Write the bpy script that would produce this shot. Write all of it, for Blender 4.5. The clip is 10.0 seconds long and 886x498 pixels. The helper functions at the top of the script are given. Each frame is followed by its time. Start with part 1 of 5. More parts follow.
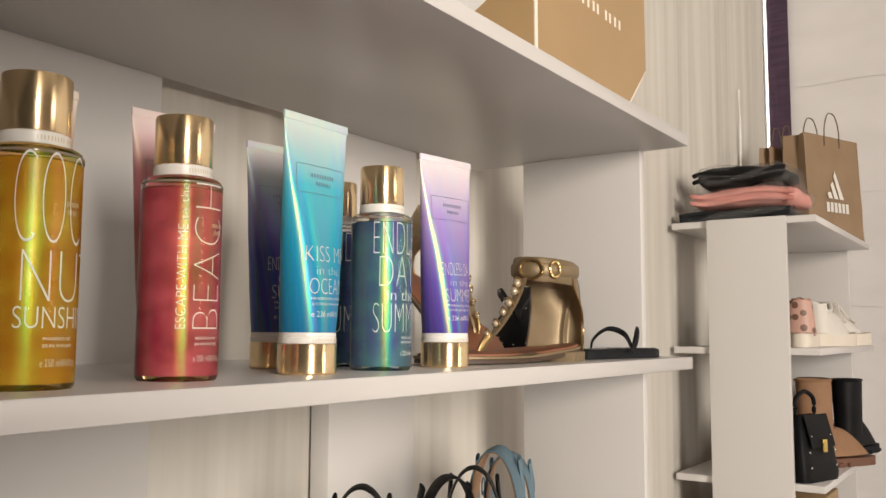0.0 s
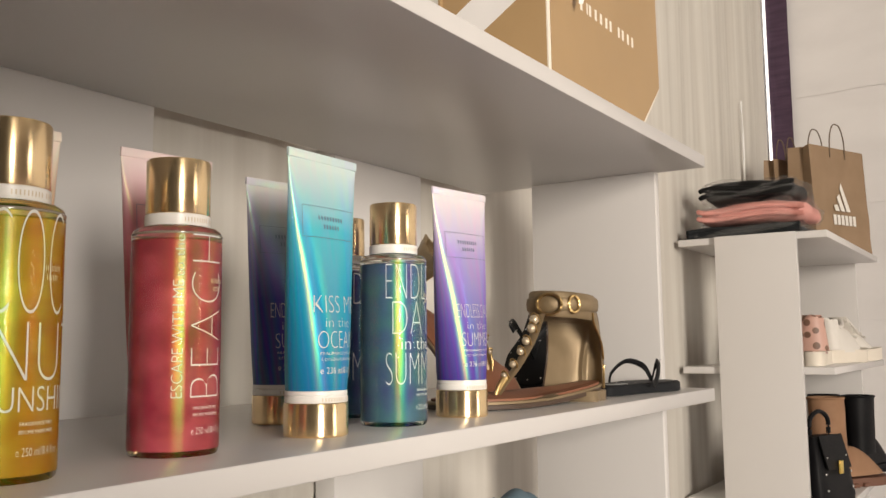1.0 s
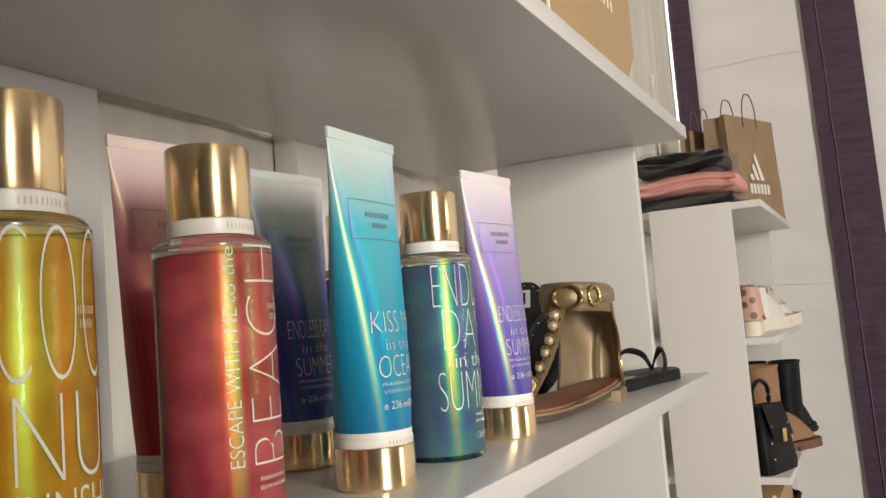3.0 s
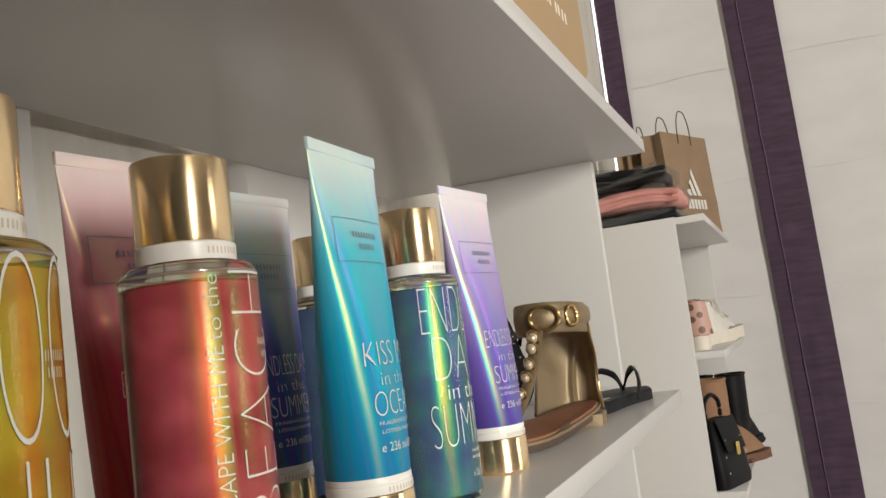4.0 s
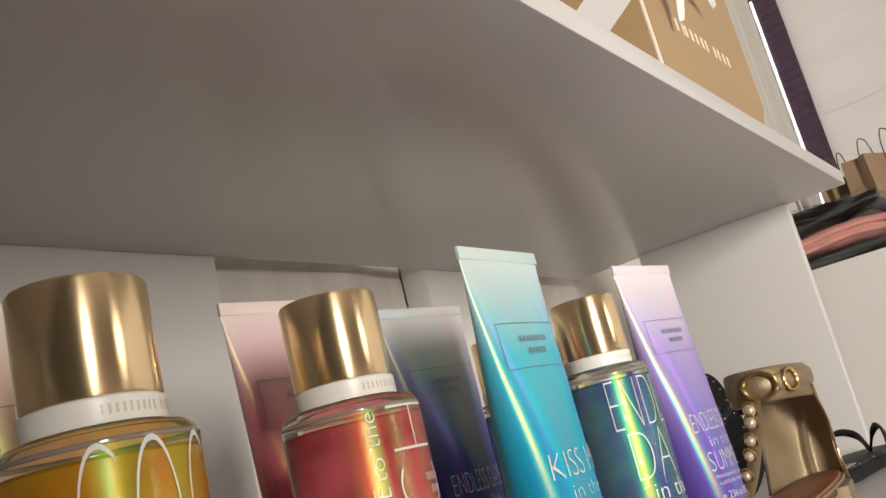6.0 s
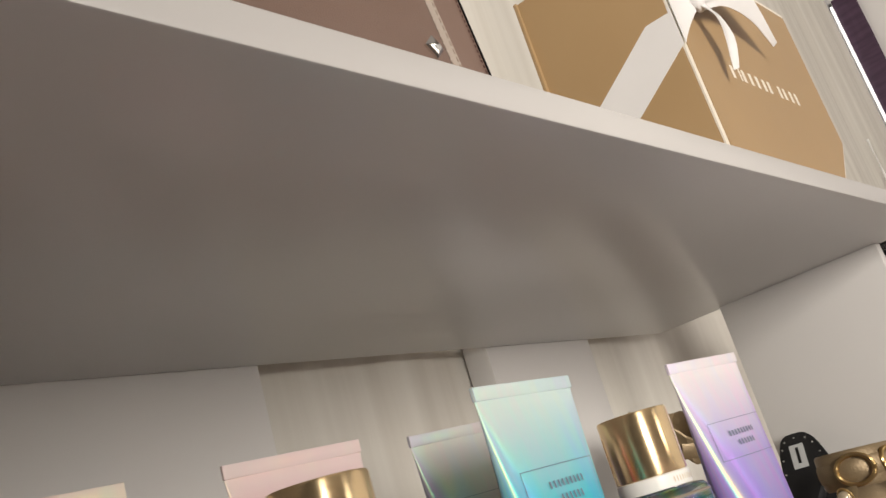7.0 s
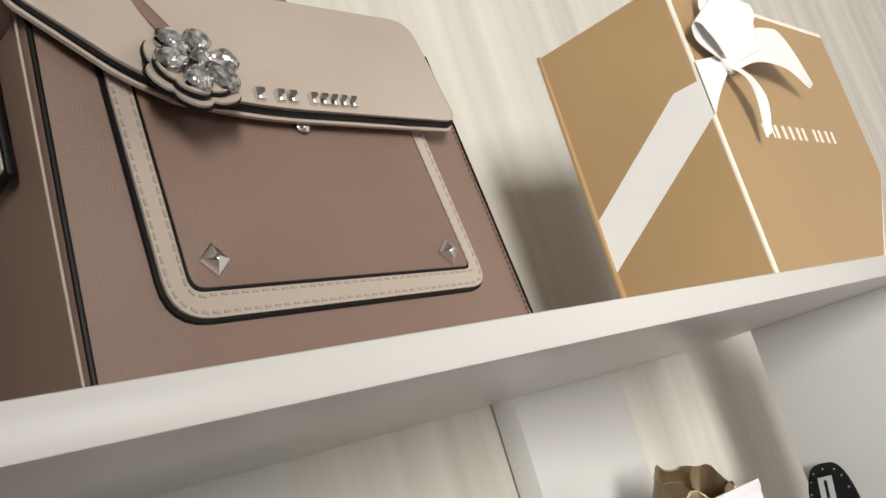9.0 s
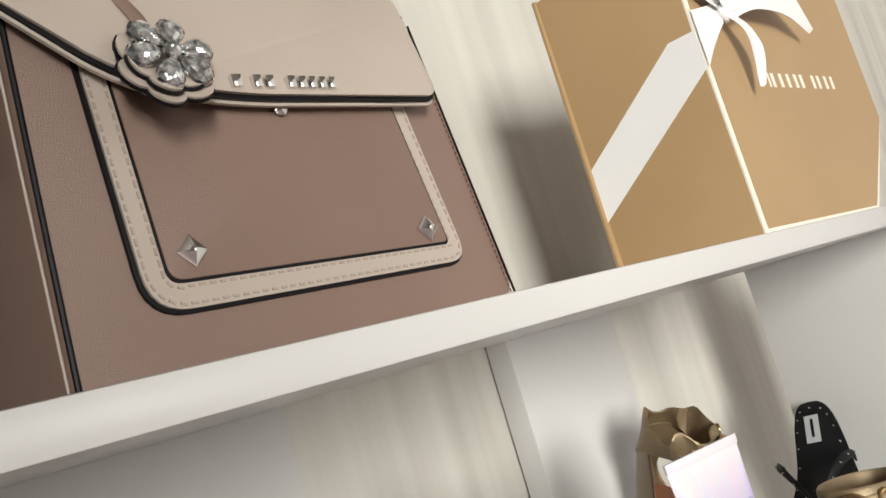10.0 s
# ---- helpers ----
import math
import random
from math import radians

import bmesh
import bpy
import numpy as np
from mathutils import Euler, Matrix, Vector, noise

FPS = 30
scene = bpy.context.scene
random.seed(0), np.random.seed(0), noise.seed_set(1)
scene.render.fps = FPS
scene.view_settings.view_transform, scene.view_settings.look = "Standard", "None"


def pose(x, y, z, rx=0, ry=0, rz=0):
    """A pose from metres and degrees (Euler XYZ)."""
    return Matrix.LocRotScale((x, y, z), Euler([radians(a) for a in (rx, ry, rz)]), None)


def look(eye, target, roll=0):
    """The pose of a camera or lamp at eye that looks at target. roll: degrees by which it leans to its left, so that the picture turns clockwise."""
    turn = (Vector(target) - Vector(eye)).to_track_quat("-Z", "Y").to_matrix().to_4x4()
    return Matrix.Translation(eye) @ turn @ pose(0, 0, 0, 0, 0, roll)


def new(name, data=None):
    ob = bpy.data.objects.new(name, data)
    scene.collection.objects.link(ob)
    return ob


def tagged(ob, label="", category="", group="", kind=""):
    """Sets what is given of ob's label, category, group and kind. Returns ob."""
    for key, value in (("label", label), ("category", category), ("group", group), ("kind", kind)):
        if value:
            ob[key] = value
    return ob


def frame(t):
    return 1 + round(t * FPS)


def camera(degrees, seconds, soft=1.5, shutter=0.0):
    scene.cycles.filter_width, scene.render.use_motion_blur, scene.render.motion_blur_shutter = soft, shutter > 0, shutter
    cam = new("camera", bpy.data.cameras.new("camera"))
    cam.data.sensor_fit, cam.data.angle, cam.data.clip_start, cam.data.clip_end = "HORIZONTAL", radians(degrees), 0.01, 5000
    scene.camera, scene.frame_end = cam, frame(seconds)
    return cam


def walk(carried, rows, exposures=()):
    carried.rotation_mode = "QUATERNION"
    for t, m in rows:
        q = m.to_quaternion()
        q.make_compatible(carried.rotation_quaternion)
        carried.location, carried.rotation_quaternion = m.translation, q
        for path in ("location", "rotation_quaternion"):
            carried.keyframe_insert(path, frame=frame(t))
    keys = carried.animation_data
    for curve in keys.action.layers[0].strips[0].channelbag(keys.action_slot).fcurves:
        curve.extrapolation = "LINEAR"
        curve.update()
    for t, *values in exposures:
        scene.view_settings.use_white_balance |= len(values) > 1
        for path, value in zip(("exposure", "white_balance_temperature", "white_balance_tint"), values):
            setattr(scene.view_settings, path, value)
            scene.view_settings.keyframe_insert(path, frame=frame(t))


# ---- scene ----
cam = camera(53.8, 10.0)
PATH = [
    (0, (0.3899, -0.2668, 1.3213), (-0.8089, 1.5185, 1.5276), 0.3),
    (0.5, (0.3629, -0.2462, 1.3386), (-0.8251, 1.5444, 1.5589), -0.3),
    (1, (0.3456, -0.2322, 1.3516), (-0.8402, 1.5584, 1.5848), -0.6),
    (1.5, (0.3143, -0.2279, 1.3526), (-0.8554, 1.5757, 1.5676), -1.0),
    (2, (0.2797, -0.2214, 1.3624), (-0.8489, 1.6114, 1.5492), -1.8),
    (3.5, (0.1566, -0.1771, 1.3775), (-0.6836, 1.8036, 1.5784), -6.0),
    (4, (0.1415, -0.1652, 1.3796), (-0.635, 1.8371, 1.6118), -7.1),
    (4.5, (0.1339, -0.1631, 1.3829), (-0.661, 1.8241, 1.6702), -8.5),
    (5, (0.1285, -0.1544, 1.384), (-0.769, 1.7798, 1.7296), -10.2),
    (6.5, (0.1652, -0.1188, 1.4066), (-1.0843, 1.5433, 1.992), -15.9),
    (7, (0.175, -0.0886, 1.4347), (-1.1232, 1.5174, 2.0665), -17.0),
    (7.5, (0.1782, -0.0648, 1.4725), (-1.1286, 1.5368, 2.0978), -17.2),
    (8, (0.1858, -0.068, 1.4995), (-1.1448, 1.5293, 2.087), -16.8),
    (8.5, (0.1976, -0.0745, 1.5308), (-1.1815, 1.5023, 2.0568), -16.5),
    (9, (0.229, -0.0788, 1.5589), (-1.2053, 1.4699, 2.0201), -17.1),
    (9.5, (0.2452, -0.0778, 1.5751), (-1.2247, 1.4537, 1.9726), -17.5),
    (10, (0.2516, -0.0724, 1.5794), (-1.2604, 1.445, 1.8548), -16.6),
]
walk(cam, [(t, look(eye, target, roll)) for t, eye, target, roll in PATH],
     [(0, -0.19, 7000, 12.5), (2, -0.22, 7000, 12), (4, -0.32, 6550, 7.5), (6.4, -0.19, 6700, 11), (7.0, -0.28, 6650, 10.5), (8.0, -0.16, 6450, 8.5), (10, -0.02, 6250, 6)])

# ---- light ----
world = bpy.data.worlds.new("world")
scene.world = world
world.use_nodes = True
wn = world.node_tree.nodes
sky = wn.new("ShaderNodeTexSky")
sky.sky_type = "NISHITA"
sky.sun_disc = False
sky.sun_elevation, sky.sun_rotation = radians(35), radians(80)
world.node_tree.links.new(sky.outputs[0], wn["Background"].inputs[0])
wn["Background"].inputs[1].default_value = 0.1


def area_lamp(name, eye, target, sx, sy, watts, colour):
    d = bpy.data.lights.new(name, "AREA")
    d.shape, d.size, d.size_y, d.energy, d.color = "RECTANGLE", sx, sy, watts, colour
    o = new(name, d)
    o.matrix_world = look(eye, target)
    return o


area_lamp("window_light", (4.94, -2.85, 2.05), (0, 0.3, 2.05), 1.2, 1.9, 500, (1.0, 0.955, 0.885))
# Weak side fill added from the right; its window is invented.
area_lamp("side_fill", (4.94, 2.2, 2.05), (0, 0.7, 2.05), 1.0, 1.9, 30, (1.0, 0.965, 0.91))
# Weak overhead fill, added for ambient light; no ceiling lamp is known.
area_lamp("ceiling_fill", (1.2, 0.6, 3.46), (1.2, 0.6, 0), 1.8, 1.2, 1.5, (1.0, 0.95, 0.88))


# ---- materials ----
def mat(name, colour, rough=0.5, metal=0.0, **kw):
    m = bpy.data.materials.new(name)
    m.use_nodes = True
    b = m.node_tree.nodes["Principled BSDF"]
    b.inputs["Base Color"].default_value = (*colour, 1)
    b.inputs["Roughness"].default_value = rough
    b.inputs["Metallic"].default_value = metal
    for k, v in kw.items():
        b.inputs[k.replace("_", " ")].default_value = v
    return m


def nodes(m):
    return m.node_tree.nodes, m.node_tree.links, m.node_tree.nodes["Principled BSDF"]


def grain(m, colour, other, scale=(20, 20, 20), size=4.0, bump=0.0, fine=400.0, rough=None):
    """Two scales of noise between two colours, and fine relief."""
    n, l, b = nodes(m)
    tc = n.new("ShaderNodeTexCoord")
    mp = n.new("ShaderNodeMapping")
    mp.inputs["Scale"].default_value = scale
    l.new(tc.outputs["Object"], mp.inputs[0])
    t = n.new("ShaderNodeTexNoise")
    t.inputs["Scale"].default_value = size
    t.inputs["Detail"].default_value = 6
    l.new(mp.outputs[0], t.inputs[0])
    r = n.new("ShaderNodeValToRGB")
    r.color_ramp.elements[0].position, r.color_ramp.elements[1].position = 0.35, 0.65
    r.color_ramp.elements[0].color, r.color_ramp.elements[1].color = (*colour, 1), (*other, 1)
    l.new(t.outputs[0], r.inputs[0])
    l.new(r.outputs[0], b.inputs["Base Color"])
    if rough:
        q = n.new("ShaderNodeMapRange")
        q.inputs[3].default_value, q.inputs[4].default_value = rough
        l.new(t.outputs[0], q.inputs[0])
        l.new(q.outputs[0], b.inputs["Roughness"])
    if bump:
        f = n.new("ShaderNodeTexNoise")
        f.inputs["Scale"].default_value = fine
        f.inputs["Detail"].default_value = 4
        l.new(tc.outputs["Object"], f.inputs[0])
        p = n.new("ShaderNodeBump")
        p.inputs["Strength"].default_value = bump
        p.inputs["Distance"].default_value = 0.001
        l.new(f.outputs[0], p.inputs["Height"])
        l.new(p.outputs[0], b.inputs["Normal"])
    return m


WHITE_BOARD = grain(mat("white_laminate", (0.72, 0.70, 0.675), 0.28, Specular_IOR_Level=0.5), (0.605, 0.588, 0.573), (0.62, 0.603, 0.588), (1, 1, 1), 3, 0.03, 1500)
CURTAIN = grain(mat("cream_curtain", (0.7, 0.66, 0.58), 0.8), (0.52, 0.49, 0.44), (0.60, 0.575, 0.525), (26, 26, 0.8), 1.2, 0.2, 500)
WALL_CLOTH = grain(mat("white_wall_cloth", (0.72, 0.70, 0.69), 0.75), (0.70, 0.68, 0.67), (0.75, 0.73, 0.72), (3, 3, 6), 1.5, 0.2, 300)
PURPLE = grain(mat("purple_cloth", (0.05, 0.022, 0.05), 0.65, Sheen_Weight=0.3), (0.040, 0.016, 0.040), (0.066, 0.030, 0.064), (6, 6, 40), 1.5, 0.4, 400)
PLASTER = grain(mat("pale_plaster", (0.26, 0.23, 0.20), 0.8), (0.165, 0.145, 0.13), (0.19, 0.168, 0.15), (1, 1, 1), 3, 0.2, 200)
FLOOR = grain(mat("grey_floor", (0.2, 0.17, 0.17), 0.4), (0.22, 0.17, 0.17), (0.25, 0.195, 0.195), (1, 1, 1), 5, 0.1, 200)


COLLAR_WHITE = mat("white_cord", (0.8, 0.8, 0.78), 0.6)
SEAM = mat("mauve_thread", (0.16, 0.10, 0.16), 0.7)


# ---- mesh helpers ----
def finish(name, bm, material, parent=None, label="", smooth=False):
    bmesh.ops.recalc_face_normals(bm, faces=bm.faces)
    me = bpy.data.meshes.new(name)
    bm.to_mesh(me)
    bm.free()
    if smooth:
        me.shade_smooth()
        me.set_sharp_from_angle(angle=radians(40))
    for m in material if isinstance(material, (list, tuple)) else [material]:
        me.materials.append(m)
    o = new(name, me)
    if parent:
        o.parent = parent
    if label:
        o["label"] = label
    return o


def part(name, bm, material, parent, label="", smooth=True):
    return finish(name, bm, material, parent, label, smooth)


def empty(name, label, category, m=None, group="", kind=""):
    o = new(name)
    o.empty_display_size = 0.02
    if m is not None:
        o.matrix_world = m
    return tagged(o, label, category, group, kind)


def box(lo, hi, bevel=0.0, bm=None, seg=2):
    """A box between two corners, its edges rounded."""
    b = bmesh.new()
    lo, hi = Vector(lo), Vector(hi)
    bmesh.ops.create_cube(b, size=1, matrix=Matrix.Translation((lo + hi) / 2) @ Matrix.Diagonal((*(hi - lo), 1)))
    if bevel:
        bmesh.ops.bevel(b, geom=b.edges[:], offset=bevel, segments=seg, affect="EDGES", profile=0.5)
    return merge(bm, b)


def merge(bm, b):
    if bm is None:
        return b
    me = bpy.data.meshes.new("tmp")
    b.to_mesh(me)
    b.free()
    bm.from_mesh(me)
    bpy.data.meshes.remove(me)
    return bm


def lathe(profile, seg=48, m=None, bm=None, close=True):
    """Turn (radius, height) pairs round z."""
    b = bmesh.new()
    rings = []
    for r, z in profile:
        if r < 1e-6:
            rings.append([b.verts.new((0, 0, z))])
        else:
            rings.append([b.verts.new((r * math.cos(2 * math.pi * k / seg), r * math.sin(2 * math.pi * k / seg), z)) for k in range(seg)])
    for p, q in zip(rings, rings[1:]):
        for k in range(seg):
            j = (k + 1) % seg
            if len(p) == 1 and len(q) > 1:
                b.faces.new((p[0], q[j], q[k]))
            elif len(q) == 1 and len(p) > 1:
                b.faces.new((p[k], p[j], q[0]))
            elif len(p) > 1:
                b.faces.new((p[k], p[j], q[j], q[k]))
    if m is not None:
        b.transform(m)
    return merge(bm, b)


def sheet(fn, nu, nv, bm=None, thick=0.0):
    """A grid of fn(u, v) with u and v from 0 to 1; thick gives it depth along its normals."""
    b = bmesh.new()
    g = [[b.verts.new(fn(i / nu, j / nv)) for j in range(nv + 1)] for i in range(nu + 1)]
    for i in range(nu):
        for j in range(nv):
            b.faces.new((g[i][j], g[i + 1][j], g[i + 1][j + 1], g[i][j + 1]))
    if thick:
        bmesh.ops.recalc_face_normals(b, faces=b.faces)
        bmesh.ops.solidify(b, geom=b.faces[:], thickness=thick)
    return merge(bm, b)


def tube_along(points, radius, seg=8, bm=None, closed=False, flat=1.0, up=(0, 0, 1)):
    """A round or flattened rod along points; radius may be a list."""
    b = bmesh.new()
    pts = [Vector(p) for p in points]
    rings = []
    for k, p in enumerate(pts):
        a = pts[(k - 1) % len(pts)] if closed or k else pts[0]
        c = pts[(k + 1) % len(pts)] if closed or k < len(pts) - 1 else pts[-1]
        d = (c - a).normalized()
        s = d.cross(Vector(up))
        s = s.normalized() if s.length > 1e-4 else d.orthogonal().normalized()
        n = s.cross(d).normalized()
        r = radius[k] if isinstance(radius, (list, tuple)) else radius
        rings.append([b.verts.new(p + r * (math.cos(2 * math.pi * i / seg) * s + flat * math.sin(2 * math.pi * i / seg) * n)) for i in range(seg)])
    pairs = list(zip(rings, rings[1:])) + ([(rings[-1], rings[0])] if closed else [])
    for p, q in pairs:
        for i in range(seg):
            j = (i + 1) % seg
            b.faces.new((p[i], p[j], q[j], q[i]))
    if not closed:
        b.faces.new(rings[0][::-1])
        b.faces.new(rings[-1])
    return merge(bm, b)


def smooth_path(points, n=8):
    """Catmull-Rom through points."""
    p = [Vector(q) for q in points]
    p = [2 * p[0] - p[1]] + p + [2 * p[-1] - p[-2]]
    out = []
    for k in range(1, len(p) - 2):
        for i in range(n):
            t = i / n
            out.append(0.5 * (2 * p[k] + (p[k + 1] - p[k - 1]) * t + (2 * p[k - 1] - 5 * p[k] + 4 * p[k + 1] - p[k + 2]) * t * t + (3 * p[k] - p[k - 1] - 3 * p[k + 1] + p[k + 2]) * t**3))
    return out + [p[-2]]


# ---- the room ----
SHELF_TOP, PITCH, BOARD = 1.29, 0.3116, 0.0165
CLOTH_X, FAR_Y = -0.385, 3.024


def structure(name, bm, material, label="", category="", smooth=False):
    return tagged(finish(name, bm, material, None, label, smooth), label, category, kind="structure")


structure("floor", box((-0.6, -4.3, -0.1), (5.2, 3.3, 0)), FLOOR, "grey smooth floor of the shop", "floor")
structure("ceiling", box((-0.6, -4.3, 3.5), (5.2, 3.3, 3.6)), PLASTER, "pale painted ceiling", "ceiling")
structure("wall_south", box((-0.6, -4.4, 0), (5.2, -4.3, 3.5)), PLASTER, "pale painted wall", "wall")
# Added out of view: blocks part of the window light from the left shelves.
structure("light_blocker", box((1.20, -4.3, 0), (1.30, -0.74, 3.5)), PLASTER, "unseen wall added to shade the left end of the shelves", "wall")
structure("wall_west", box((-0.6, -4.3, 0), (-0.5, 3.3, 3.5)), PLASTER, "pale painted wall behind the curtain", "wall")
structure("wall_north", box((-0.5, FAR_Y + 0.05, 0), (5.2, FAR_Y + 0.15, 3.5)), PLASTER, "pale painted wall behind the white cloth", "wall")
east = box((5.0, -4.3, 0), (5.1, 3.074, 1.05))
box((5.0, -4.3, 3.05), (5.1, 3.074, 3.5), bm=east)
box((5.0, -4.3, 1.05), (5.1, -3.5, 3.05), bm=east)
# The gap left between these two pieces is added for the side fill.
box((5.0, -2.2, 1.05), (5.1, 1.65, 3.05), bm=east)
box((5.0, 2.75, 1.05), (5.1, 3.074, 3.05), bm=east)
structure("wall_east", east, PLASTER, "pale painted wall with a high shop window opening and a second one added for the side fill", "wall")


def fold(y, z):
    return 0.006 * math.sin(y * 17 + 0.6 * math.sin(z * 2)) + 0.002 * math.sin(y * 53 + 1.3) + 0.003 * noise.noise((y * 9, z * 1.5, 0))


structure("backdrop_curtain", sheet(lambda u, v: (CLOTH_X + fold(-4.2 + 7.19 * u, 3.45 * v), -4.2 + 7.19 * u, 0.02 + 3.43 * v), 560, 12, thick=0.002), CURTAIN, "cream curtain with soft vertical folds behind the shelves", "curtain", True)


def board_unit(name, label, lo_y, hi_y, back_boards, panels, tops, x0, x1, px0, px1):
    """A white shelving unit: full-depth shelves between narrower end panels."""
    unit = empty(name, label, "shelf", kind="")
    for z in tops:
        part("shelf", box((x0, lo_y, z - BOARD), (x1, hi_y, z), 0.0012), WHITE_BOARD, unit)
    for y in panels:
        if y < lo_y or y > hi_y - 0.001:
            part("side_panel", box((px0, y, 0.0), (px1, y + 0.016, tops[-1]), 0.0012), WHITE_BOARD, unit)
            continue
        for a, b in zip([0.0] + tops[:-1], [t - BOARD for t in tops]):
            part("side_panel", box((px0, y, a), (px1, y + 0.016, b), 0.0008), WHITE_BOARD, unit)
    for a, b, deep in back_boards:
        part("back_board", box((x0 - 0.0005 - deep, a, 0), (x0 - 0.0005, b, tops[-1] + 0.03), 0.0008), WHITE_BOARD, unit)
    return unit


tops = [SHELF_TOP - 3 * PITCH, SHELF_TOP - 2 * PITCH, SHELF_TOP - PITCH, SHELF_TOP, SHELF_TOP + PITCH]
board_unit("shelving_unit", "white laminate shelving unit with open back and display shelves", -0.95, 0.934, [(-0.94, 0.309, 0.016), (0.580, 0.764, 0.030)], [-0.95, 0.918], tops, -0.35, 0.0, -0.256, -0.066)
board_unit("shelving_unit", "white laminate shelving unit beside the purple and white cloth", 1.895, 2.715, [], [1.8785, 2.7155], tops, -0.360, -0.015, -0.266, -0.079)

cloth = structure("far_wall_cloth", sheet(lambda u, v: (-0.45 + 5.4 * u, FAR_Y + 0.006 * math.sin(9 * u + 2 * v) + 0.004 * noise.noise((u * 20, v * 9, 3)), 0.02 + 3.45 * v), 80, 60, thick=0.003), WALL_CLOTH, "white cloth wall covering with faint horizontal creases", "wall covering", True)
for a, b, c, d in ((-0.369, -0.295, -0.369, -0.295), (0.065, 0.235, 0.12, 0.27)):
    st = sheet(lambda u, v: ((c + (a - c) * v) * (1 - u) + (d + (b - d) * v) * u, FAR_Y - 0.012 - 0.003 * noise.noise((u * 6, v * 30, a)), 0.02 + 2.7 * v), 10, 90, thick=0.003)
    tagged(finish("cloth_band", st, PURPLE, None, "", True), "dark purple cloth band with a stitched seam on the white wall cloth", "cloth band", kind="structure")

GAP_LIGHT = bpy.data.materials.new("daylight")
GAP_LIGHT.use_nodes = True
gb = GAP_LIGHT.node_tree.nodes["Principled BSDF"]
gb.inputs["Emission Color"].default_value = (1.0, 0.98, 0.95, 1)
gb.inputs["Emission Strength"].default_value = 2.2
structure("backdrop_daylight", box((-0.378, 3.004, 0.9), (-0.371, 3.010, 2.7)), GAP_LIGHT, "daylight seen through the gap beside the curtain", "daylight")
tagged(finish("cord", tube_along([(CLOTH_X + 0.016, 2.60, 1.84), (CLOTH_X + 0.017, 2.603, 2.0), (CLOTH_X + 0.016, 2.60, 2.12)], 0.0034, 8), COLLAR_WHITE, None, "", True), "thin white cord hanging on the cream curtain", "cord")
for z in (0.62, 1.02, 1.42, 1.82, 2.22):
    pts = [(-0.28 + 0.05 * k, FAR_Y - 0.003 - 0.002 * noise.noise((k * 0.6, z, 0)), z + 0.012 * noise.noise((k * 0.25, z * 3, 5))) for k in range(60)]
    tagged(finish("cloth_crease", tube_along(pts, 0.0009, 6), WALL_CLOTH, None, "", True), "faint horizontal crease in the white wall cloth", "crease", kind="structure")
st = tube_along([(0.165 - 0.05 + 0.055 * (1 - k / 30) + 0.004 * noise.noise((k * 0.7, 0, 0)), FAR_Y - 0.019, 0.05 + 2.6 * k / 30) for k in range(31)], 0.0016, 6)
tagged(finish("cloth_seam", st, SEAM, None, "", True), "pale stitched seam down the purple cloth band", "seam", kind="structure")


